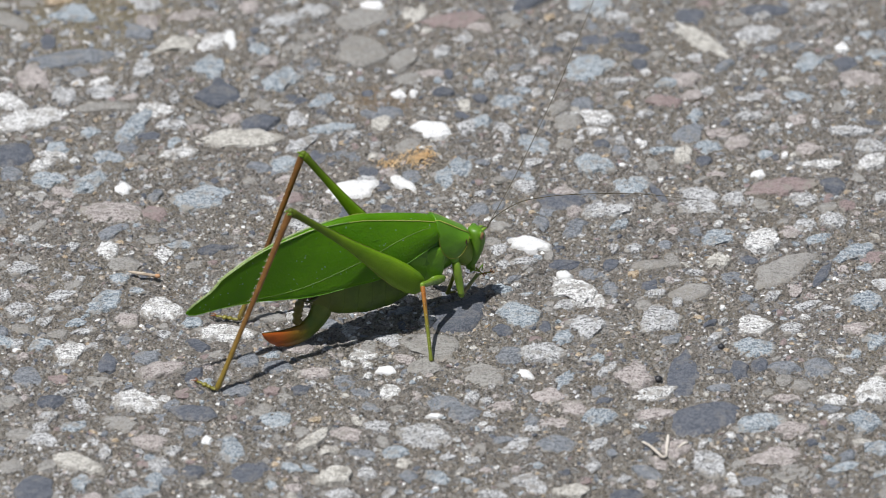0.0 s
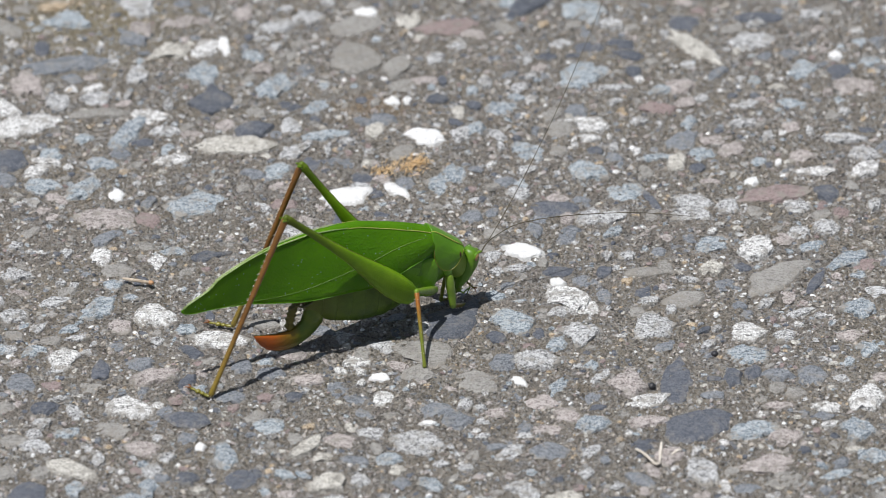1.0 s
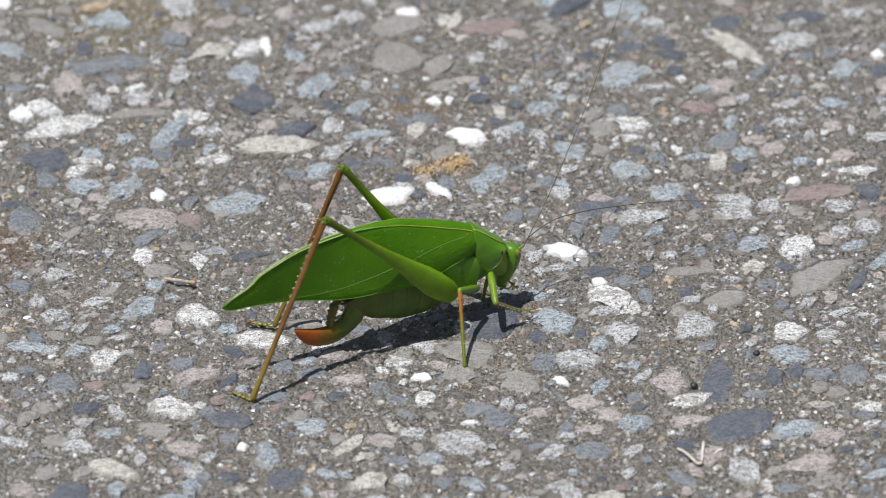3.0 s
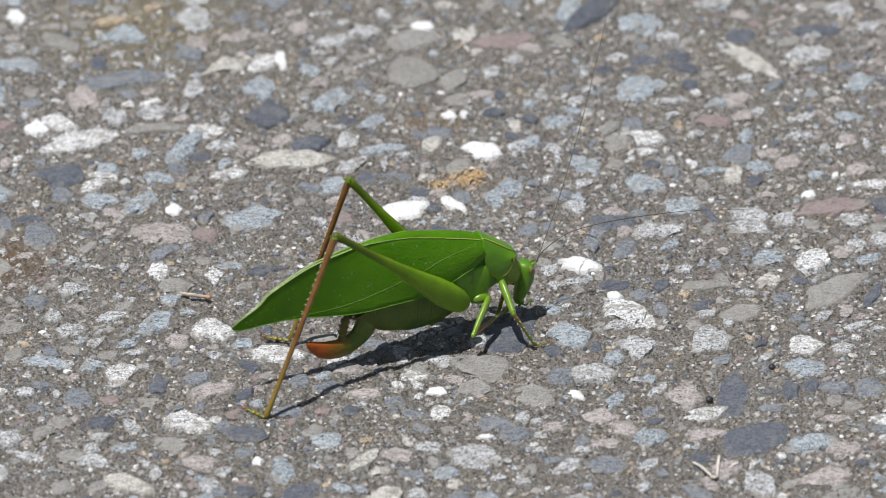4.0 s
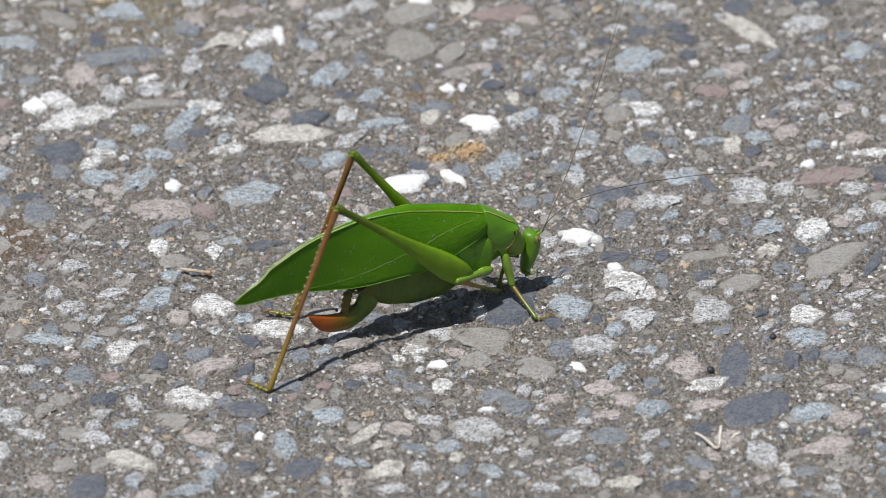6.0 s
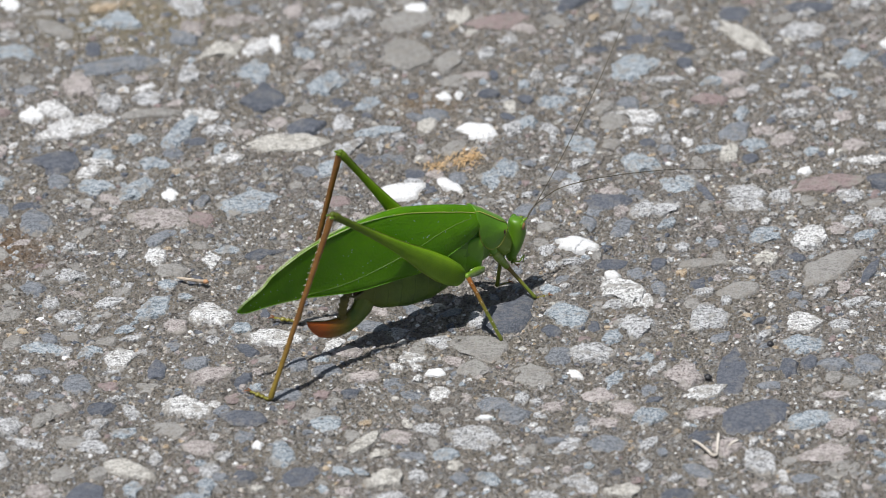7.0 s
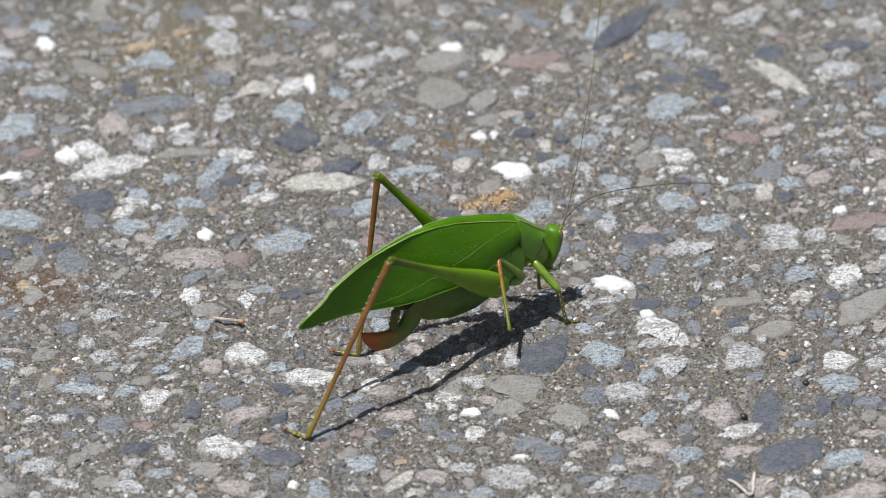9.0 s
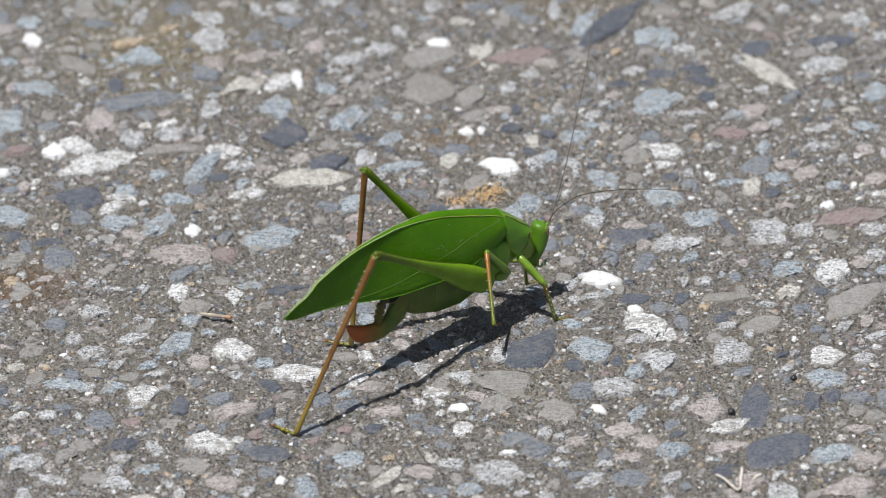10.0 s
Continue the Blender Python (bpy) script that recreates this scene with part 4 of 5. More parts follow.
def wing_point(x, v, side):
    """A point of the wing's face: v 0 at the back's middle line, 0.12 at the fold, 1 at the lower rim."""
    top, low, fold, flare = along(WING_TOP, x), along(WING_LOW, x), along(FOLD, x), along(FLARE, x)
    crown = 0.3 * max(0.0, min(1.0, (x + 20) / 8))
    if v < 0.12:
        s = v / 0.12
        return Vector((x, side * fold * s, top + crown * (1 - s * s) - along(SINK, x) * s ** 1.6))
    top -= along(SINK, x)
    s = (v - 0.12) / 0.88
    y = fold + ((flare - fold) * s + 0.5 * math.sin(math.pi * s) * min(1.0, max(0.12, (x + 22) / 12))) * (1 - 0.35 * max(0.0, min(1.0, (x + 1.0) / 2.0)))
    return Vector((x, side * y, top + (low - top) * s))


def build_wing(parent, side):
    bm = bmesh.new()
    nu, nv = 78, 18
    xs = [-37.6 + 39.2 * (i / (nu - 1)) for i in range(nu)]
    vals = [0, 0.06, 0.12] + [0.12 + 0.88 * (j + 1) / (nv - 3) for j in range(nv - 3)]
    shift = 0.06 if side > 0 else 0.0
    grid = [[wing_point(x, v, side) - Vector((0, 0, shift)) for v in vals] for x in xs]
    skin_in = []
    for i in range(nu):
        row = []
        for j in range(nv):
            row.append(grid[i][j] + Vector((0, -side * 0.09, -0.07)))
        skin_in.append(row)
    loft([grid[i] + skin_in[i][::-1] for i in range(nu)], bm)
    wing = part("tegmen", bm, WING, parent, "leaf-like green forewing with a net of veins")
    # rear upper edge: its sunlit gleam is put into the pale colour
    part("wing_rim", tube([wing_point(x, 0.12, side) + Vector((0, side * 0.05, 0.04)) for x in np.linspace(-37.3, -13, 30)], [0.045 + 0.035 * math.sin(math.pi * i / 29) for i in range(30)], 6), SUNLIT_RIM, wing, "green wing rim, painted pale where the sun catches it")
    part("wing_ridge", tube([wing_point(x, 0.12, side) + Vector((0, side * 0.04, 0.03)) for x in np.linspace(-13, 0.7, 20)], [0.04 + 0.0015 * i for i in range(20)], 6), YELLOW, wing, "pale yellow wing ridge")
    part("lower_rim", tube([wing_point(x, 1.0, side) for x in np.linspace(-37.3, 0.6, 40)], [0.045] * 40, 6), VEIN, wing)
    for pts, r, mat in (([(-0.6, 0.3), (-6.1, 0.47), (-9.8, 0.6), (-12.6, 0.69), (-15.4, 0.76), (-22.8, 0.9), (-31, 0.985)], 0.055, MAIN_VEIN),
                        ([(-9.6, 0.595), (-14.8, 0.57), (-20, 0.58), (-26, 0.66)], 0.017, VEIN),
                        ([(-0.2, 0.26), (-5, 0.32), (-11, 0.36), (-18, 0.4), (-27, 0.5)], 0.016, VEIN),
                        ([(-0.2, 0.5), (-3.0, 0.62), (-6.0, 0.74), (-9.5, 0.84)], 0.02, VEIN),
                        ([(-0.1, 0.62), (-2.6, 0.78), (-5.2, 0.9)], 0.016, VEIN),
                        ([(-13, 0.7), (-19, 0.72), (-25, 0.8), (-30, 0.88)], 0.017, VEIN)):
        line = bend([(x, v, 0) for x, v in pts], 26)
        part("vein", tube([wing_point(q.x, q.y, side) - Vector((0, side * 0.012, 0)) for q in line], [r * (1 - 0.5 * i / 25) for i in range(26)], 6), mat, wing)
    return wing


def build_trunk(k):
    """Pronotum, thorax, abdomen and ovipositor, all fixed to the body."""
    rings = []
    for x, top, low, w in ((0.35, 14.42, 12.2, 1.62), (0.42, 14.5, 11.4, 1.76), (0.6, 14.42, 10.2, 1.9), (0.95, 14.2, 9.1, 2.02), (1.5, 13.85, 8.25, 2.1), (2.2, 13.38, 7.65, 2.14), (3.0, 12.82, 7.45, 2.14), (3.8, 12.22, 7.7, 2.1),
                           (4.5, 11.72, 8.3, 2.0), (5.1, 11.3, 9.1, 1.88), (5.55, 10.98, 9.8, 1.74), (5.75, 10.7, 10.0, 1.6)):
        sec = [(0.0, top), (0.7, top - 0.06), (1.14, top - 0.3), (1.3, top - 0.55), (1.3 + (w - 1.3) * 0.6, top - 0.55 - (top - low) * 0.16), (w, top - 0.55 - (top - low) * 0.36), (w * 1.01, low + (top - low) * 0.25), (w, low + 0.25), (w * 0.92, low)]
        rings.append([Vector((x, -y, z)) for y, z in sec[::-1]] + [Vector((x, y, z)) for y, z in sec[1:]])
    pro = part("pronotum", loft(rings), PRONOTUM, k, "green saddle-shaped pronotum with flat side lobes")
    for s in (-1, 1):
        part("carina", tube([(0.3, s * 1.15, 14.14), (1.0, s * 1.17, 13.9), (2.2, s * 1.18, 13.1), (3.0, s * 1.18, 12.54), (4.2, s * 1.17, 11.66), (5.6, s * 1.12, 10.72)], [0.05, 0.07, 0.09, 0.095, 0.09, 0.07], 6), YELLOW, pro, "pale yellow pronotum ridge")
        part("lobe_rim", tube(bend([(0.5, s * 1.82, 12.0), (0.62, s * 1.97, 10.4), (1.0, s * 2.06, 9.2), (1.6, s * 2.12, 8.35), (2.4, s * 2.1, 7.8), (3.2, s * 2.1, 7.72), (3.9, s * 2.1, 8.0), (4.6, s * 2.02, 8.75), (5.1, s * 1.9, 9.7), (5.3, s * 1.8, 10.5)], 30), [0.06] * 30, 6), RIM_BROWN, pro, "thin yellow-brown lobe rim")
        part("lobe_spot", loft([oval((4.75 + d, s * 2.0, 9.9), (0, 0.06 * q, 0), (0, 0, 0.42 * q), 8) for d, q in ((-0.14, 0.3), (-0.05, 1.0), (0.05, 1.0), (0.14, 0.3))]), MAROON, pro, "small dark brown mark")
    bm = loft([oval((x, 0, z), (0, w, 0), (0, 0, h), 16) for x, z, w, h in ((-9, 8.5, 1.0, 2.0), (-6, 8.2, 1.9, 3.4), (-3, 7.9, 2.15, 3.6), (0, 8.0, 2.15, 3.7), (1.6, 8.1, 1.85, 3.2), (3.0, 8.2, 1.6, 2.7), (4.4, 8.7, 1.4, 2.2), (5.4, 8.9, 1.0, 1.6))])
    thorax = part("thorax", bm, GREEN, k, "green thorax side")
    part("neck", loft([oval((x, 0, z), (0, w, 0), (0.35 * h, 0, h), 14) for x, z, w, h in ((3.8, 8.6, 1.2, 1.9), (4.6, 8.0, 1.3, 2.1), (5.4, 7.2, 1.2, 2.0), (6.2, 6.5, 1.1, 1.7), (6.9, 6.0, 0.8, 1.1))]), NECK_SKIN, thorax, "soft pale green neck")
    for s in (-1, 1):
        for cx, cz, ex, ez, lean in ((-0.3, 7.2, 1.6, 3.1, 0.4), (-3.3, 6.9, 2.0, 2.7, 0.6)):
            part("side_plate", loft([oval((cx + ex * d, s * 1.85, cz), (0, 0.34 * q, 0), (lean * q, 0, ez * q), 14) for d, q in ((-1.0, 0.4), (-0.85, 0.78), (-0.45, 0.97), (0.1, 1.0), (0.65, 0.94), (0.92, 0.75), (1.0, 0.5))]), PLEURON, thorax)
        part("coxa", loft([oval((-0.1 + 1.25 * d, s * 2.1, 4.95 - 0.1 * d), (0, 0.6 * q, 0), (0.1 * q, 0, 0.75 * q), 12) for d, q in ((-1.0, 0.3), (-0.8, 0.7), (-0.3, 1.0), (0.3, 1.0), (0.8, 0.75), (1.0, 0.3))]), PALE_GREEN, thorax, "rounded shiny green middle coxa")
        part("coxa", loft([oval((2.9 + 0.5 * d, s * (1.75 - 0.1 * d), 7.6 - 1.1 * d), (0.62 * q, 0, 0.2 * q), (0, 0.4 * q, 0), 12) for d, q in ((-1.0, 0.3), (-0.5, 0.8), (0.1, 1.0), (0.7, 0.85), (1.0, 0.4))]), PLEURON, thorax, "shiny green front coxa")
    low = [(-18.2, 4.6), (-16.1, 3.1), (-14.3, 2.2), (-9.9, 1.3), (-6.4, 1.5), (-3.8, 2.6), (-1, 4.5)]
    top = [(-18.2, 7.4), (-17.0, 8.9), (-14, 10.0), (-8, 10.4), (-1, 10.2)]
    wid = [(-18.2, 0.85), (-16, 1.4), (-14, 1.75), (-10, 2.1), (-5, 2.2), (-1, 1.95)]

    def ring(x, grow=1.0):
        a, b, w = along(low, x), along(top, x), along(wid, x)
        return oval((x, 0, (a + b) / 2), (0, w * grow, 0), (0, 0, (b - a) / 2 * grow), 18)

    core = part("abdomen", loft([ring(x, 0.9) for x in np.linspace(-18, -1.2, 18)]), ABDOMEN, k, "soft green abdomen in plump segments")
    cuts = np.linspace(-18.1, -1.4, 9)
    for a, b in zip(cuts, cuts[1:]):
        part("segment", loft([ring(a + (b - a) * u, g) for u, g in ((-0.2, 0.985), (0.05, 0.996), (0.5, 1.008), (0.85, 1.004), (1.0, 0.985))]), ABDOMEN, core)
    # the blade's upper and lower edge, from its root to its tip, with its half thickness
    blade_rows = ((-16.6, 7.0, -14.4, 5.0, 0.9), (-18.4, 5.2, -15.2, 3.5, 0.9), (-18.55, 3.8, -15.6, 2.2, 0.85), (-18.85, 2.85, -16.4, 1.15, 0.8), (-19.4, 2.36, -17.4, 0.2, 0.75), (-20.2, 1.88, -18.8, -0.75, 0.7),
                  (-21.4, 1.62, -20.3, -1.25, 0.62), (-22.9, 1.52, -22.0, -1.32, 0.54), (-24.3, 1.65, -23.6, -0.95, 0.44), (-25.3, 1.78, -24.9, 0.05, 0.32), (-25.85, 1.85, -25.65, 0.95, 0.2), (-26.05, 1.9, -26.05, 1.75, 0.06))
    rings = []
    for ux, uz, lx, lz, w in blade_rows:
        c = Vector((-(ux + lx) / 2 - 15.2, 0, (uz + lz) / 2))
        rings.append(oval(c, (-(ux - lx) / 2, 0, (uz - lz) / 2), (0, w, 0), 14, 0.85))
    blade = part("ovipositor", loft(rings), OVIPOSITOR, k, "sickle-shaped ovipositor, olive green turning rust-red")
    blade.matrix_basis = Matrix.Translation((-15.2 * MM, 0, 0)) @ pose(0, 0, 0, 0, 0, 180)
    part("blade_edge", tube([r[0] for r in rings[2:]], [0.09] * (len(rings) - 2), 5), DARK, blade, "thin dark upper edge")
    rng = random.Random(6)
    bm = tube(bend([(-18.9, 0, 7.0), (-19.7, 0, 6.2), (-20.3, 0, 5.1), (-20.5, 0, 4.1), (-20.65, 0, 3.1), (-20.55, 0, 1.8)], 18), [(0.62 + 0.12 * math.sin(i * 2.2)) * rng.uniform(0.9, 1.1) for i in range(16)] + [0.45, 0.2], 10)
    part("genital_plate", bm, OLIVE, k, "knobbly olive-brown plate above the ovipositor")
    part("end_plate", tube(bend([(-17.2, 0, 6.5), (-18.0, 0, 6.2), (-18.7, 0, 5.5)], 7), [0.5, 0.8, 0.95, 0.95, 0.85, 0.7, 0.4], 10), MAROON, k, "dark maroon plate at the abdomen's end")
    for s in (-1, 1):
        part("cercus", tube(bend([(-17.8, s * 0.8, 6.3), (-19.2, s * 1.1, 6.0), (-20.3, s * 0.8, 6.3)], 8), [0.26, 0.26, 0.25, 0.22, 0.2, 0.16, 0.12, 0.05], 7), DARK, k)
    return blade


NECK = Vector((5.2, 0.0, 9.2))


def build_head(k):
    sec = ((10.62, 6.9, 0.4, 0.45), (10.45, 7.0, 0.85, 0.95), (10.0, 7.15, 1.15, 1.25), (9.3, 7.28, 1.28, 1.42), (8.3, 7.22, 1.28, 1.5), (7.2, 7.02, 1.15, 1.48), (6.1, 6.72, 0.98, 1.35), (5.2, 6.42, 0.82, 1.1), (4.5, 6.22, 0.62, 0.82), (4.0, 6.1, 0.3, 0.42))
    head = part("head", loft([oval(Vector((cx, 0, z)) - NECK, (hx, 0, 0), (0, hy, 0), 18) for z, cx, hx, hy in sec]), HEAD_GREEN, k, "glossy green head with a steep face")
    head.matrix_basis = Matrix.Translation(NECK * MM)
    for s in (-1, 1):
        c = Vector((7.5, s * 1.25, 9.75)) - NECK
        out = Vector((0.45, s * 0.9, 0)).normalized()
        flat = Vector((-out.y, out.x, 0))
        eye = part("eye", loft([oval(c + out * d, flat * 0.42 * q, (0, 0, 0.64 * q), 14) for d, q in ((-0.3, 0.95), (-0.02, 1.0), (0.12, 0.93), (0.22, 0.75), (0.29, 0.4))]), EYE_BROWN, head, "small flat-domed tan eye with a dark pupil")
        part("pupil", loft([oval(c + out * d, flat * 0.12 * q, (0, 0, 0.2 * q), 8) for d, q in ((0.2, 1.0), (0.3, 0.9), (0.33, 0.3))]), MAROON, eye)
        part("eye_ring", loft([oval(c + out * d, flat * 0.5 * q, (0, 0, 0.73 * q), 14) for d, q in ((-0.3, 0.9), (-0.1, 1.02), (0.0, 1.0), (0.06, 0.9))]), GREEN, eye, "pale green ring")
        part("mandible", tube([Vector(p) - NECK for p in ((6.3, s * 0.7, 5.2), (6.5, s * 0.6, 4.3), (6.2, s * 0.35, 3.6))], [0.42, 0.4, 0.16], 8), PALE_GREEN, head)
        part("palp", tube([Vector(p) - NECK for p in ((5.9, s * 0.9, 4.4), (6.9, s * 1.3, 4.1), (7.7, s * 1.3, 5.0), (7.6, s * 1.2, 3.9))], [0.13, 0.13, 0.12, 0.09], 6), PALE_GREEN, head)
        part("scape", tube([Vector(p) - NECK for p in ((7.6, s * 0.42, 9.9), (8.2, s * 0.42, 10.15), (8.75, 0.1 + s * 0.4, 10.25 - 0.3 * (s > 0)))], [0.3, 0.24, 0.13], 8), PALE_GREEN, head)
    return head


ARCHED = [(9.3, 0.6, 9.5), (10.0, 0.8, 10.4), (11.6, 1.0, 11.2), (14.8, 1.3, 11.9), (18.5, 1.5, 11.6), (23.1, 1.7, 10.7), (29.5, 1.8, 9.1), (35.8, 1.8, 7.2), (43.5, 1.6, 4.3)]
RAISED = [(8.7, -0.4, 10.3), (13.3, 3.1, 12.7), (17.9, 6.8, 15.3), (22.5, 10.7, 18.1), (27.2, 14.8, 21.0), (31.8, 19.1, 24.1), (36.5, 23.5, 27.3), (41.1, 28.2, 30.7), (45.8, 33.0, 34.2)]


def build_antenna(head, points, label, thick):
    line = bend(points, 70)
    origin = line[0].copy()
    bm = tube([p - origin for p in line], [thick * (1 - 0.5 * i / 69) for i in range(70)], 6)
    ob = part("antenna", bm, HORN, head, label)
    return ob, origin


HIND = [(0, 0.5, 0.7, 0), (0.02, 0.8, 1.3, 0), (0.07, 0.95, 1.75, 0), (0.16, 1.05, 1.9, 0), (0.28, 0.95, 1.65, 0.05), (0.4, 0.75, 1.2, 0.1), (0.52, 0.58, 0.85, 0.12), (0.64, 0.48, 0.64, 0.1), (0.8, 0.42, 0.5, 0.05), (0.94, 0.42, 0.5, 0), (0.975, 0.5, 0.62, 0), (1.0, 0.38, 0.45, 0)]
PLAIN = [(0, 0.35, 0.4, 0), (0.06, 0.5, 0.6, 0), (0.3, 0.56, 0.68, 0), (0.7, 0.48, 0.58, 0), (0.92, 0.42, 0.5, 0), (0.98, 0.45, 0.52, 0), (1.0, 0.25, 0.3, 0)]
SHIN = [(0, 0.3, 0.34, 0), (0.03, 0.42, 0.46, 0), (0.12, 0.36, 0.4, 0), (0.5, 0.31, 0.34, 0), (0.9, 0.3, 0.32, 0), (0.98, 0.38, 0.4, 0), (1.0, 0.2, 0.2, 0)]
LEGS = {  # hip in the body's space, femur, tibia
    "near_hind": ((-2.9, -3.2, 5.1), 27.3, 27.7),
    "far_hind": ((-2.9, 3.2, 5.1), 24.2, 27.8),
    "near_middle": ((1.0, -2.5, 5.2), 6.6, 10.8),
    "far_middle": ((1.0, 2.5, 5.2), 6.6, 10.8),
    "near_front": ((3.2, -1.7, 6.9), 5.4, 6.2),
    "far_front": ((3.2, 1.7, 6.9), 5.4, 6.2),
}


def build_leg(k, name):
    hip, lf, lt = LEGS[name]
    hind = "hind" in name
    prof = HIND if hind else PLAIN
    grow = 1.0 if hind or "front" in name else 0.85
    bm = limb([(x * lf, w * grow, h * grow, dz) for x, w, h, dz in prof], 16, 0.7 if hind else 1.0)
    wide = 0.46 if hind else 0.38
    femur = part("femur", bm, FEMUR if hind else PALE_GREEN, k, "long green hind femur, swollen at its base" if hind else "short green femur")
    part("knee", loft([oval((lf + d, 0, 0), (0, wide * q, 0), (0, 0, wide * 1.2 * q), 10) for d, q in ((-0.75, 0.5), (-0.45, 0.95), (0.0, 1.0), (0.25, 0.8), (0.38, 0.4))]), PALE_GREEN if not hind else FEMUR, femur)
    if hind:
        part("upper_keel", tube([(x * lf, 0, h + dz - 0.02) for x, w, h, dz in prof[4:11]], [0.05, 0.07, 0.08, 0.08, 0.08, 0.08, 0.06], 6), OLIVE, femur, "olive-brown upper edge")
        part("lower_keel", tube([(x * lf, 0, dz - h + 0.03) for x, w, h, dz in prof[1:9]], [0.05, 0.08, 0.1, 0.1, 0.09, 0.08, 0.07, 0.04], 6), LIME, femur, "yellow-green lower edge")
        for s in (-1, 1):
            part("knee_lobe", loft([oval((lf + d, s * 0.42, -0.3 - 0.4 * d), (0, 0.09 * q, 0), (0, 0, 0.22 * q), 8) for d, q in ((-0.4, 0.4), (0.0, 1.0), (0.3, 0.9), (0.5, 0.3))]), PALE_GREEN, femur, "small pale knee lobe")
    thick = 1.12 if hind else 0.85
    tibia = part("tibia", limb([(x * lt, w * thick, h * thick, 0) for x, w, h, _ in SHIN], 10), HIND_TIBIA if hind else FRONT_TIBIA if "front" in name else TIBIA, k, "thin spiny orange-brown tibia" if hind else "thin olive-brown tibia" if "front" in name else "thin tibia, rust-red at the knee")
    rng = random.Random(len(name))
    bm = bmesh.new()
    count = 24 if hind else 6
    for i in range(count):
        for s in (-1, 1):
            x = lt * (0.1 + 0.86 * (i + rng.uniform(-0.2, 0.2)) / count)
            q = 0.4 if hind else 0.35
            tube([(x, s * 0.18, 0.3 * thick), (x + 0.3 * q, s * 0.36, 0.3 * thick + 0.75 * q)], [0.06, 0.012], 5, bm)
    part("spines", bm, SPINE, tibia, "row of small pale spines")
    bm = bmesh.new()
    big = 1.05 if hind else 0.6
    for x0, x1, r in ((0.0, 1.0, 0.26), (0.95, 1.7, 0.3), (1.65, 2.4, 0.38), (2.35, 3.4, 0.2)):
        loft([oval((x * big, 0, 0.3 + dz), (0, r * q * big, 0), (0, 0, 0.75 * r * q * big), 9) for x, q, dz in ((x0, 0.5, 0), (x0 + 0.25, 1.0, 0), (x1 - 0.2, 1.05, -0.04), (x1, 0.5, -0.02))], bm)
    tarsus = part("tarsus", bm, TARSUS, k, "yellow-green jointed foot")
    for s in (-1, 1):
        part("claw", tube([(3.3 * big, s * 0.1, 0.35), (3.75 * big, s * 0.3, 0.45), (4.1 * big, s * 0.4, 0.2)], [0.11, 0.08, 0.02], 6), RUST, tarsus, "rust-brown claw")
    return femur, tibia, tarsus


katydid = tagged(new("katydid"), "leaf-green bush katydid with long hind legs standing on pavement", "insect")
build_wing(katydid, -1)
build_wing(katydid, 1)
blade = build_trunk(katydid)
head = build_head(katydid)
feelers = [build_antenna(head, ARCHED, "hair-thin arched brown antenna", 0.085), build_antenna(head, RAISED, "hair-thin raised brown antenna", 0.065)]
leg_parts = {name: build_leg(katydid, name) for name in LEGS}


# ---- a broken straw on the pavement ----
def build_straw():
    pts = bend([(-42.9, 6.75, 0.75), (-42.2, 6.5, 0.8), (-40, 5.95, 0.75), (-38.6, 5.6, 0.75)], 12)
    straw = part("straw", tube(pts, [0.06, 0.12, 0.2, 0.18, 0.24, 0.22, 0.24, 0.23, 0.25, 0.24, 0.28, 0.2], 9), STRAW, None)
    tagged(straw, "short broken tan dry straw lying on pavement", "straw")
    part("node", tube([(-38.95, 5.68, 0.75), (-38.6, 5.6, 0.75), (-38.3, 5.5, 0.75)], [0.28, 0.36, 0.2], 9), STRAW_NODE, straw, "orange-tan node")
    part("cracked_sheath", tube([(-42.6, 6.55, 0.92), (-40.9, 6.15, 1.0), (-39.4, 5.8, 1.0)], [0.03, 0.06, 0.03], 6), SPINE, straw)


build_straw()


# ---- small litter ----
def build_tuft():
    """A fuzzy clump of short dry fibres caught in a hollow."""
    rng = random.Random(15)
    bm = bmesh.new()
    for _ in range(150):
        lump = rng.choice(((-6.0, 36.9, 1.3, 0.9), (-2.9, 37.8, 1.5, 1.1), (-1.4, 39.0, 1.2, 1.3)))
        x, y = lump[0] + rng.gauss(0, 0.75) * lump[2], lump[1] + rng.gauss(0, 0.8) * lump[3]
        a, reach, rise = rng.gauss(0.7, 0.9), rng.uniform(0.5, 1.6), rng.uniform(0.15, 0.8)
        z = relief(x, y) + 0.05
        tube([(x, y, z), (x + 0.5 * reach * math.cos(a), y + 0.5 * reach * math.sin(a), z + rise), (x + reach * math.cos(a), y + reach * math.sin(a), z + 0.8 * rise)], [0.05, 0.07, 0.03], 4, bm)
    tagged(part("fibre_tuft", bm, FIBRE), "loose tuft of dry orange-tan fibres on pavement", "plant litter")


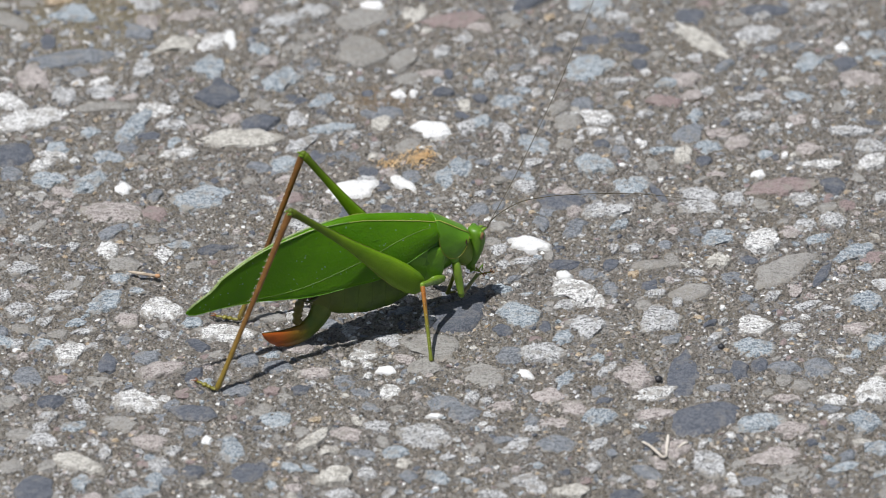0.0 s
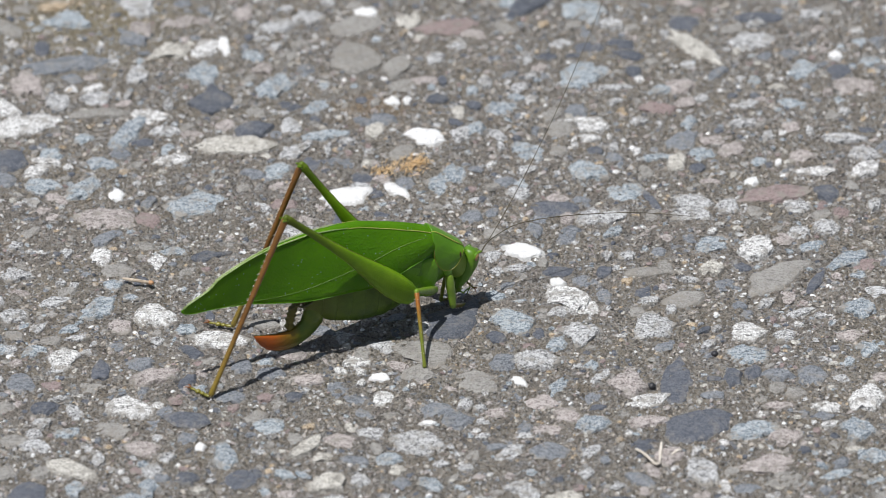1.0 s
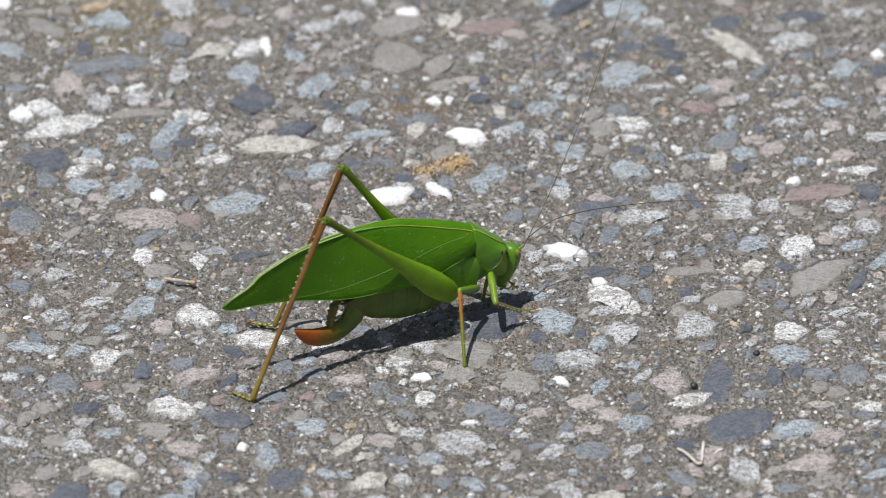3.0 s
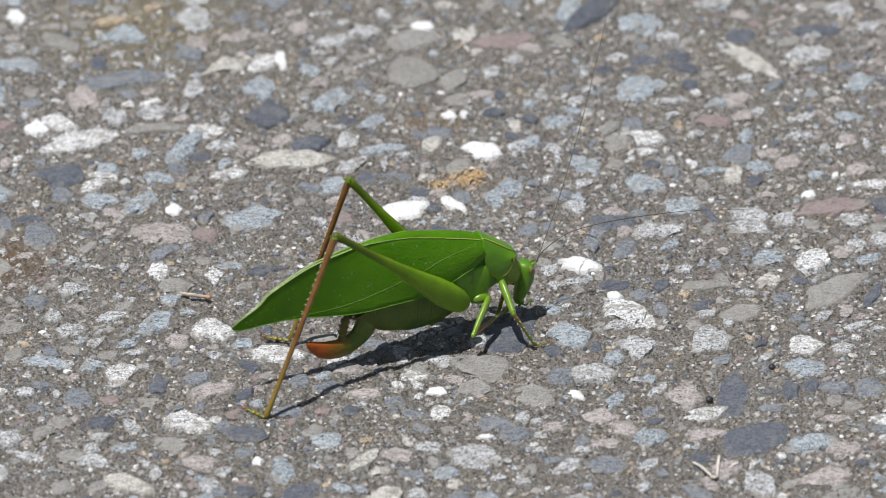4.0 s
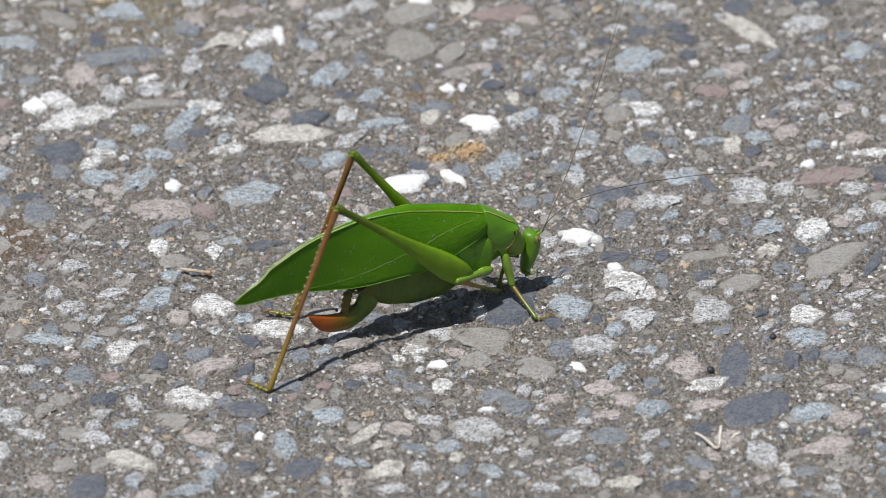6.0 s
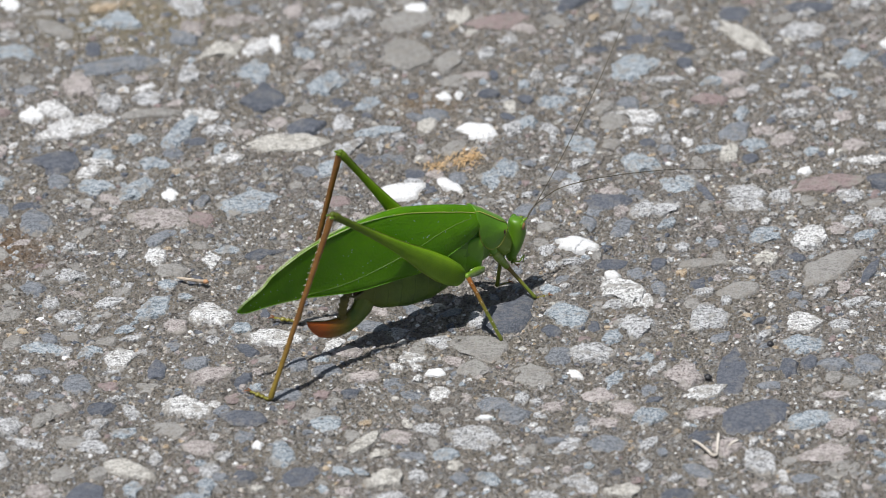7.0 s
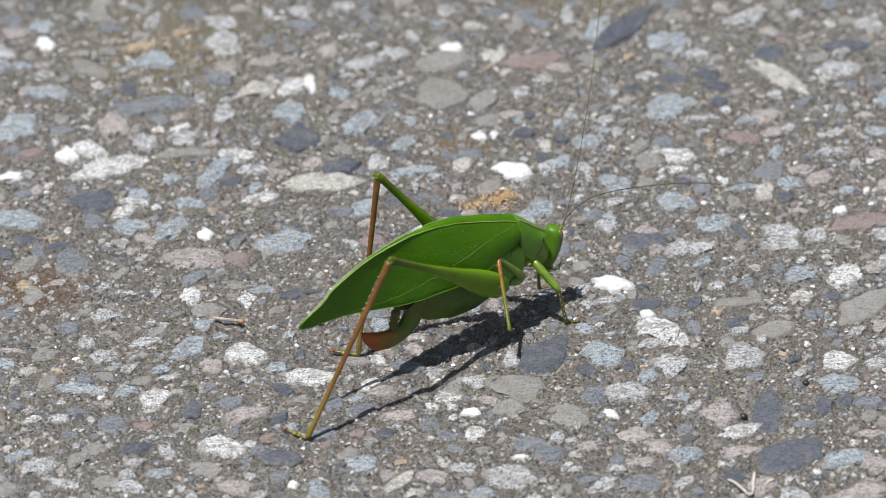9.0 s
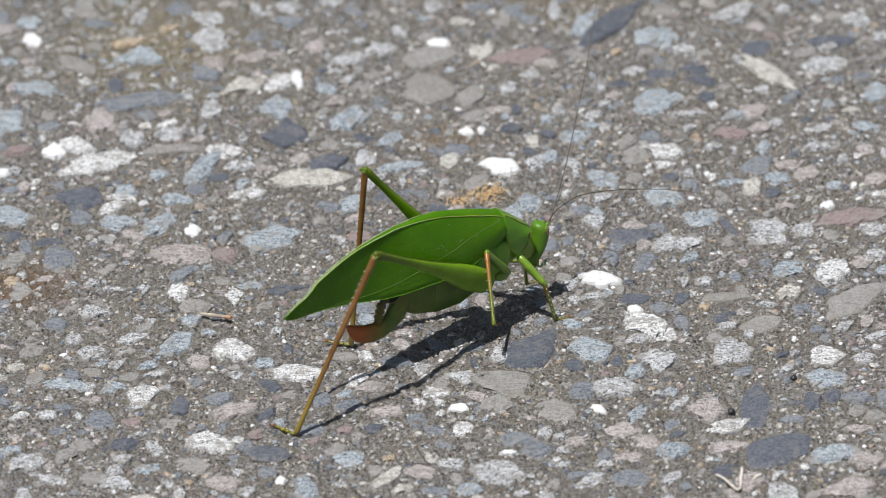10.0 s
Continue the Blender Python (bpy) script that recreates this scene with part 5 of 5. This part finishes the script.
def build_stalk():
    """A bleached, forked bit of dry stalk."""
    z = 0.35
    stalk = part("dry_stalk", tube(bend([(29.2, -36.4, z), (30.2, -37.6, z + 0.15), (31.2, -39.1, z + 0.1), (31.8, -40.0, z)], 12), [0.12, 0.18, 0.22, 0.2, 0.22, 0.24, 0.21, 0.2, 0.22, 0.19, 0.17, 0.1], 8), STALK)
    tagged(stalk, "bleached forked bit of dry stalk on pavement", "plant litter")
    part("fork", tube(bend([(32.9, -35.0, z + 0.2), (32.7, -37.2, z + 0.2), (32.5, -39.6, z)], 10), [0.14, 0.22, 0.24, 0.23, 0.24, 0.24, 0.23, 0.22, 0.2, 0.14], 8), STALK, stalk)
    part("twig", tube(bend([(35.6, -36.6, z), (34.9, -37.1, z + 0.1), (34.2, -37.9, z)], 7), [0.12, 0.2, 0.24, 0.22, 0.22, 0.18, 0.1], 8), STALK, stalk)
    part("joint", tube([(31.5, -39.7, z - 0.1), (32.1, -40.1, z - 0.1), (32.6, -39.7, z - 0.1)], [0.2, 0.26, 0.2], 7), STALK, stalk)


def build_seeds():
    for i, (x, y, r) in enumerate(((31.9, -20.4, 0.55), (40.9, -12.1, 0.5))):
        rng = random.Random(i + 3)
        z = relief(x, y) + 0.55 * r
        bm = loft([oval((x + r * d, y, z), (0, r * q * rng.uniform(0.9, 1.1), 0), (0, 0, r * q * rng.uniform(0.75, 0.95)), 12) for d, q in ((-1.0, 0.25), (-0.85, 0.55), (-0.45, 0.92), (0.05, 1.0), (0.5, 0.88), (0.85, 0.5), (1.0, 0.2))])
        tagged(part("seed", bm, SEED), "round black seed on pavement", "seed", group="black seeds")


build_tuft()
build_stalk()
build_seeds()
build_chips(place_stones())
build_sand()


# ---- motion rows ----
# seconds, x, y, z in millimetres, heading, nose down
BODY_ROWS = [
    (0, 0.04, -2.56, 1.50, 26.1, 0.2),
    (0.5, -0.58, -2.56, 1.04, 27.5, 1.9),
    (1, -0.39, -2.56, 0.68, 26.7, 3.6),
    (1.5, 0.05, -2.56, 0.64, 25.3, 3.1),
    (2, -0.07, -2.56, 0.34, 25.7, 5.2),
    (3.5, -0.66, -2.56, 1.15, 26.6, 3.4),
    (4, -0.79, -2.56, 1.87, 26.4, 1.2),
    (4.5, -0.57, -2.56, 1.67, 25.1, 0.6),
    (5, -0.67, -2.56, 1.59, 25.6, 1.2),
    (5.5, -0.80, -2.56, 1.30, 25.7, 1.5),
    (5.7, -0.41, -2.56, 1.25, 24.5, 0.9),
    (6.8, -0.39, -0.58, 2.28, 29.5, 1.6),
    (7, -1.49, -1.09, 2.20, 31.5, 2.3),
    (7.2, -1.66, 2.19, 2.83, 38.6, 3.1),
    (7.4, -1.81, 3.40, 3.10, 37.9, 3.6),
    (7.5, -1.28, 4.66, 3.10, 39.6, 3.7),
    (8, -0.96, 5.47, 3.10, 39.3, 2.9),
    (8.5, -0.62, 5.86, 3.10, 38.4, 3.2),
    (9, -1.00, 5.20, 3.10, 39.1, 4.4),
    (9.5, -0.88, 5.70, 3.10, 38.5, 4.1),
    (10, -1.39, 5.24, 3.10, 39.1, 5.4),
]

# seconds, foot x y z, knee x y z, millimetres in the world
LEG_ROWS = {
    "near_hind": [
        (0, -29.5, -23.4, 0.3, -19.1, -16.0, 24.9),
        (0.5, -29.5, -23.3, 0.3, -19.2, -15.8, 24.9),
        (1, -29.5, -23.4, 0.3, -18.8, -15.6, 24.7),
        (1.5, -29.5, -23.3, 0.3, -18.8, -15.1, 24.6),
        (2, -29.4, -23.3, 0.3, -18.6, -15.1, 24.5),
        (3.5, -29.6, -25.0, 0.3, -19.5, -16.1, 24.6),
        (4, -29.7, -25.1, 0.3, -19.8, -16.9, 24.9),
        (4.5, -29.6, -25.1, 0.3, -19.9, -16.3, 24.8),
        (5, -29.7, -25.0, 0.3, -19.9, -16.2, 24.8),
        (5.5, -29.7, -24.8, 0.3, -19.8, -16.1, 24.8),
        (5.7, -29.7, -24.9, 0.3, -19.6, -16.1, 24.6),
        (6.8, -29.0, -24.3, 0.3, -19.4, -15.4, 24.8),
        (7, -29.0, -24.7, 0.3, -19.8, -16.1, 25.1),
        (7.2, -28.9, -24.1, 0.3, -17.7, -16.6, 24.6),
        (7.4, -29.1, -24.1, 0.3, -17.3, -16.5, 24.3),
        (7.5, -28.7, -24.7, 0.3, -16.7, -15.8, 23.8),
        (8, -28.8, -24.6, 0.3, -16.9, -14.8, 23.6),
        (8.5, -28.8, -24.5, 0.3, -16.8, -14.4, 23.3),
        (9, -28.8, -24.5, 0.3, -16.7, -15.1, 23.6),
        (9.5, -28.7, -24.5, 0.3, -16.9, -14.5, 23.4),
        (10, -28.7, -24.5, 0.3, -16.9, -15.0, 23.7),
    ],
    "far_hind": [
        (0, -26.8, -5.3, 0.3, -17.2, -3.2, 26.2),
        (2, -26.8, -5.3, 0.3, -17.1, -4.8, 25.5),
        (4.5, -26.8, -5.3, 0.3, -17.7, -4.9, 26.2),
        (5.5, -26.8, -5.3, 0.3, -17.8, -5.0, 26.1),
        (6.8, -26.3, -5.1, 0.3, -17.7, -4.3, 26.3),
        (7.0, -25.5, -4.6, 0.3, -17.6, -2.9, 26.7),
        (7.2, -24.2, -3.9, 0.3, -17.4, -0.8, 27.3),
        (7.5, -23.0, -3.2, 0.3, -17.3, 1.0, 27.7),
        (8.5, -22.3, -3.8, 0.3, -18.3, 0.6, 26.9),
        (10, -21.2, -1.6, 0.3, -17.3, 1.1, 27.9),
    ],
    "near_middle": [
        (0, 0.3, -16.1, 0.3, -1.0, -9.9, 9.0),
        (1, 0.3, -16.0, 0.3, -0.9, -9.5, 8.8),
        (2, 0.4, -16.2, 0.3, -0.4, -9.4, 8.6),
        (3.3, -0.1, -15.8, 0.3, -0.8, -9.6, 9.2),
        (3.5, 0.1, -15.9, 0.3, -1.6, -9.5, 8.8),
        (3.6, -1.2, -10.6, -0.6, -3.4, -7.4, 9.5),
        (3.7, 4.1, -7.3, 0.4, -3.1, -8.8, 8.4),
        (3.8, 5.1, -3.0, 2.3, -1.9, -10.1, 6.4),
        (4, 3.7, -0.1, 2.3, -0.9, -9.7, 3.8),
        (4.5, 4.3, 0.2, 0.6, -0.3, -9.3, 2.7),
        (5, 4.3, 0.7, 0.4, -0.7, -8.7, 2.2),
        (5.5, 4.1, 0.6, 0.4, -0.7, -8.9, 2.1),
        (5.7, 4.1, 1.1, -0.1, -1.1, -8.1, 1.6),
        (6.8, -1.4, -8.2, 5.7, -2.0, 0.5, 12.0),
        (6.9, 2.5, -7.6, 1.8, -2.4, -6.2, 11.4),
        (7, 3.3, -10.3, 0.3, -1.4, -8.4, 9.8),
        (7.2, 3.1, -8.9, 0.3, 0.7, -5.3, 10.2),
        (7.5, 1.5, -7.9, 3.0, -0.5, -2.3, 10.2),
        (8.0, 0.6, -6.9, 4.4, -1.2, -0.2, 11.4),
        (8.5, -0.2, -6.0, 5.6, -1.7, 1.5, 12.4),
        (9.5, -0.7, -6.3, 6.0, -1.7, 1.4, 12.8),
        (10, -0.9, -6.5, 6.2, -1.7, 1.3, 13.0),
    ],
    "near_front": [
        (0, 6.8, 2.7, 2.8, 4.5, -3.1, 3.1),
        (0.5, 6.0, 2.3, 0.3, 3.6, -3.0, 2.5),
        (1, 6.7, 2.5, -0.8, 4.3, -2.4, 2.0),
        (1.5, 7.0, 1.7, -1.2, 4.7, -3.0, 2.0),
        (2, 7.1, 2.1, -2.1, 4.6, -2.2, 1.6),
        (2.2, 7.1, 2.1, -1.9, 4.6, -2.3, 1.7),
        (3.3, 8.2, -6.2, 3.5, 4.0, -7.9, 7.7),
        (3.5, 7.9, -7.3, 0.3, 4.5, -2.7, 2.6),
        (4, 7.8, -6.6, 0.3, 4.7, -6.8, 5.7),
        (4.5, 7.8, -7.2, 0.3, 4.7, -7.1, 5.6),
        (5, 7.9, -7.2, 0.3, 4.6, -2.8, 3.3),
        (5.5, 7.7, -7.3, 0.3, 4.3, -2.9, 2.9),
        (5.7, 8.1, -7.2, 0.3, 4.3, -3.0, 2.8),
        (6.8, 7.3, -6.2, 0.3, 5.3, -1.8, 4.3),
        (7, 8.2, 0.7, 0.3, 4.2, 2.1, 4.8),
        (7.2, 7.5, 3.3, 0.3, 6.3, 1.8, 6.2),
        (7.4, 6.7, 4.7, 0.3, 5.9, 2.9, 6.2),
        (8, 7.6, 4.5, 0.3, 6.4, 4.1, 6.4),
        (9, 7.6, 4.5, 0.3, 6.5, 3.8, 6.4),
        (9.5, 7.7, 4.3, 0.3, 6.5, 4.1, 6.4),
        (10, 7.8, 4.1, 0.3, 6.4, 4.1, 6.3),
    ],
}

# seconds, nod in degrees, shift forward and up in millimetres
HEAD_ROWS = [(0, 0, 0, 0), (0.5, 11, 0.2, -0.9), (1, 12, 0.2, -0.9), (1.5, 13, 0.2, -1.0), (2.2, 12, 0.2, -1.0), (3.3, 3, 0.1, -0.6), (3.5, 0, 0.1, -0.6), (3.7, 1, 0.3, -1.2), (3.9, 1, 0.6, -2.4),
             (4.2, 0, 0.8, -3.3), (4.5, 0, 0.8, -3.6), (5.0, 0, 1.1, -3.5), (5.7, 0, 1.3, -3.2), (6.3, 0, 1.0, -1.6), (6.8, -1, 0.8, -0.4), (7.5, 0, 0.85, -0.3), (10, 0, 1.2, -0.5)]
# seconds, lift of the ovipositor in degrees
BLADE_ROWS = [(0, 1), (2.2, 2), (3.5, 6), (4.5, 9), (5.7, 9), (6.8, 8), (8, 11), (10, 11)]
ARCHED_ROWS = [(0, 0, 0), (0.5, 2, 0), (1, 2, 0), (2, 2, 0), (3.5, 6, 0), (4.5, 7, 0), (5.7, 10, 0), (6.8, 3, 0), (7.5, 0, 0), (9, -3, 0), (10, -7, 0)]  # seconds, lift, swing
RAISED_ROWS = [(0, 1.5, -2.3), (2, -3.1, -2.8), (3.3, 0.5, 3), (4.5, 4.2, 8.1), (5.7, 3, 6), (7, -3.4, -6.1), (8.5, 1.3, 1.6), (9.5, -0.1, -0.8), (10, -0.9, -1.5)]


def reading(rows, t):
    ts = [r[0] for r in rows]
    return [float(np.interp(t, ts, [r[i] for r in rows])) for i in range(1, len(rows[0]))]


def body_at(t):
    x, y, z, turn, nose = reading(BODY_ROWS, t)
    return pose(x * MM, y * MM, z * MM, 0, nose, turn)


def bar_pose(a, b, up):
    """The pose of a bar that lies along x from a to b."""
    x = (b - a).normalized()
    y = up.cross(x).normalized()
    z = x.cross(y)
    m = Matrix((x, y, z)).transposed().to_4x4()
    m.translation = a
    return m


def bend_leg(hip, foot, hint, lf, lt):
    """The knee on the circle that both bars allow, nearest to the hint; a foot out of reach is drawn in."""
    d = foot - hip
    reach = min(max(d.length, abs(lf - lt) * 1.02), (lf + lt) * 0.998)
    n = d.normalized()
    foot = hip + n * reach
    a = (reach * reach + lf * lf - lt * lt) / (2 * reach)
    side = hint - hip
    side -= n * side.dot(n)
    return hip + n * a + side.normalized() * math.sqrt(max(lf * lf - a * a, 0.0)), foot


TOES = {"near_hind": (-0.8, 0.6, 0.03), "far_hind": (-0.95, 0.3, 0.0), "near_middle": (0.15, 0.85, -0.45), "far_middle": (0.8, 0.5, 0.0), "near_front": (0.93, 0.35, 0.0), "far_front": (0.7, -0.2, -0.6)}


def motions():
    times = [round(0.1 * i, 1) for i in range(101)]
    bodies = {t: body_at(t) for t in times}
    walk(katydid, [(t, bodies[t]) for t in times])
    nods = {t: reading(HEAD_ROWS, t)[0] for t in times}
    rows = []
    for t in times:
        nod, ahead, up = reading(HEAD_ROWS, t)
        rows.append((t, Matrix.Translation((NECK + Vector((ahead, 0, up))) * MM) @ pose(0, 0, 0, 0, nod, 0)))
    walk(head, rows)
    root = Vector((-15.2, 0, 5.0)) * MM
    rest = Matrix.Translation(root * -1) @ Matrix.Translation((-15.2 * MM, 0, 0)) @ pose(0, 0, 0, 0, 0, 180)
    walk(blade, [(t, Matrix.Translation(root) @ pose(0, 0, 0, 0, reading(BLADE_ROWS, t)[0], 0) @ rest) for t in times])
    for (ob, origin), rows in zip(feelers, (ARCHED_ROWS, RAISED_ROWS)):
        foot = Matrix.Translation((origin - NECK) * MM)
        held = []
        for t in times:
            lift, swing = reading(rows, t)
            held.append((t, foot @ pose(0, 0, 0, 0, -nods[t] - reading(BODY_ROWS, t)[4] - lift, 0) @ pose(0, 0, 0, 0, 0, swing)))
        walk(ob, held)
    for name, (femur, tibia, tarsus) in leg_parts.items():
        hip, lf, lt = LEGS[name]
        out = ([], [], [])
        for t in times:
            body = bodies[t]
            back = body.inverted()
            h = body @ (Vector(hip) * MM)
            if name == "far_middle":
                late = min(1.0, max(0.0, (t - 6.9) / 0.5))
                foot = Vector((2.5 + 1.3 * late, 1.5 + 12.2 * late, 0.3)) * MM
                hint = foot + Vector((-0.5, -2.0, 9.0)) * MM
            elif name == "far_front":
                foot = body @ Vector((7.6 * MM, 2.2 * MM, 3.0 * MM))
                hint = body @ Vector((5.5 * MM, 5 * MM, 1.5 * MM))
            else:
                r = reading(LEG_ROWS[name], t)
                foot, hint = Vector(r[:3]) * MM, Vector(r[3:]) * MM
            knee, foot = bend_leg(h, foot, hint, lf * MM, lt * MM)
            up = Vector((0, 0, 1))
            out[0].append((t, back @ bar_pose(h, knee, up)))
            away = (knee - h) - (foot - h) * 0.5
            out[1].append((t, back @ bar_pose(knee, foot, Vector((-1, 0.1, 0.2)) if "hind" in name else away)))
            toe = Vector(TOES[name])
            out[2].append((t, back @ bar_pose(foot - Vector((0, 0, 0.25 * MM)), foot - Vector((0, 0, 0.25 * MM)) + toe, up)))
        for ob, rows in zip((femur, tibia, tarsus), out):
            walk(ob, rows)


motions()
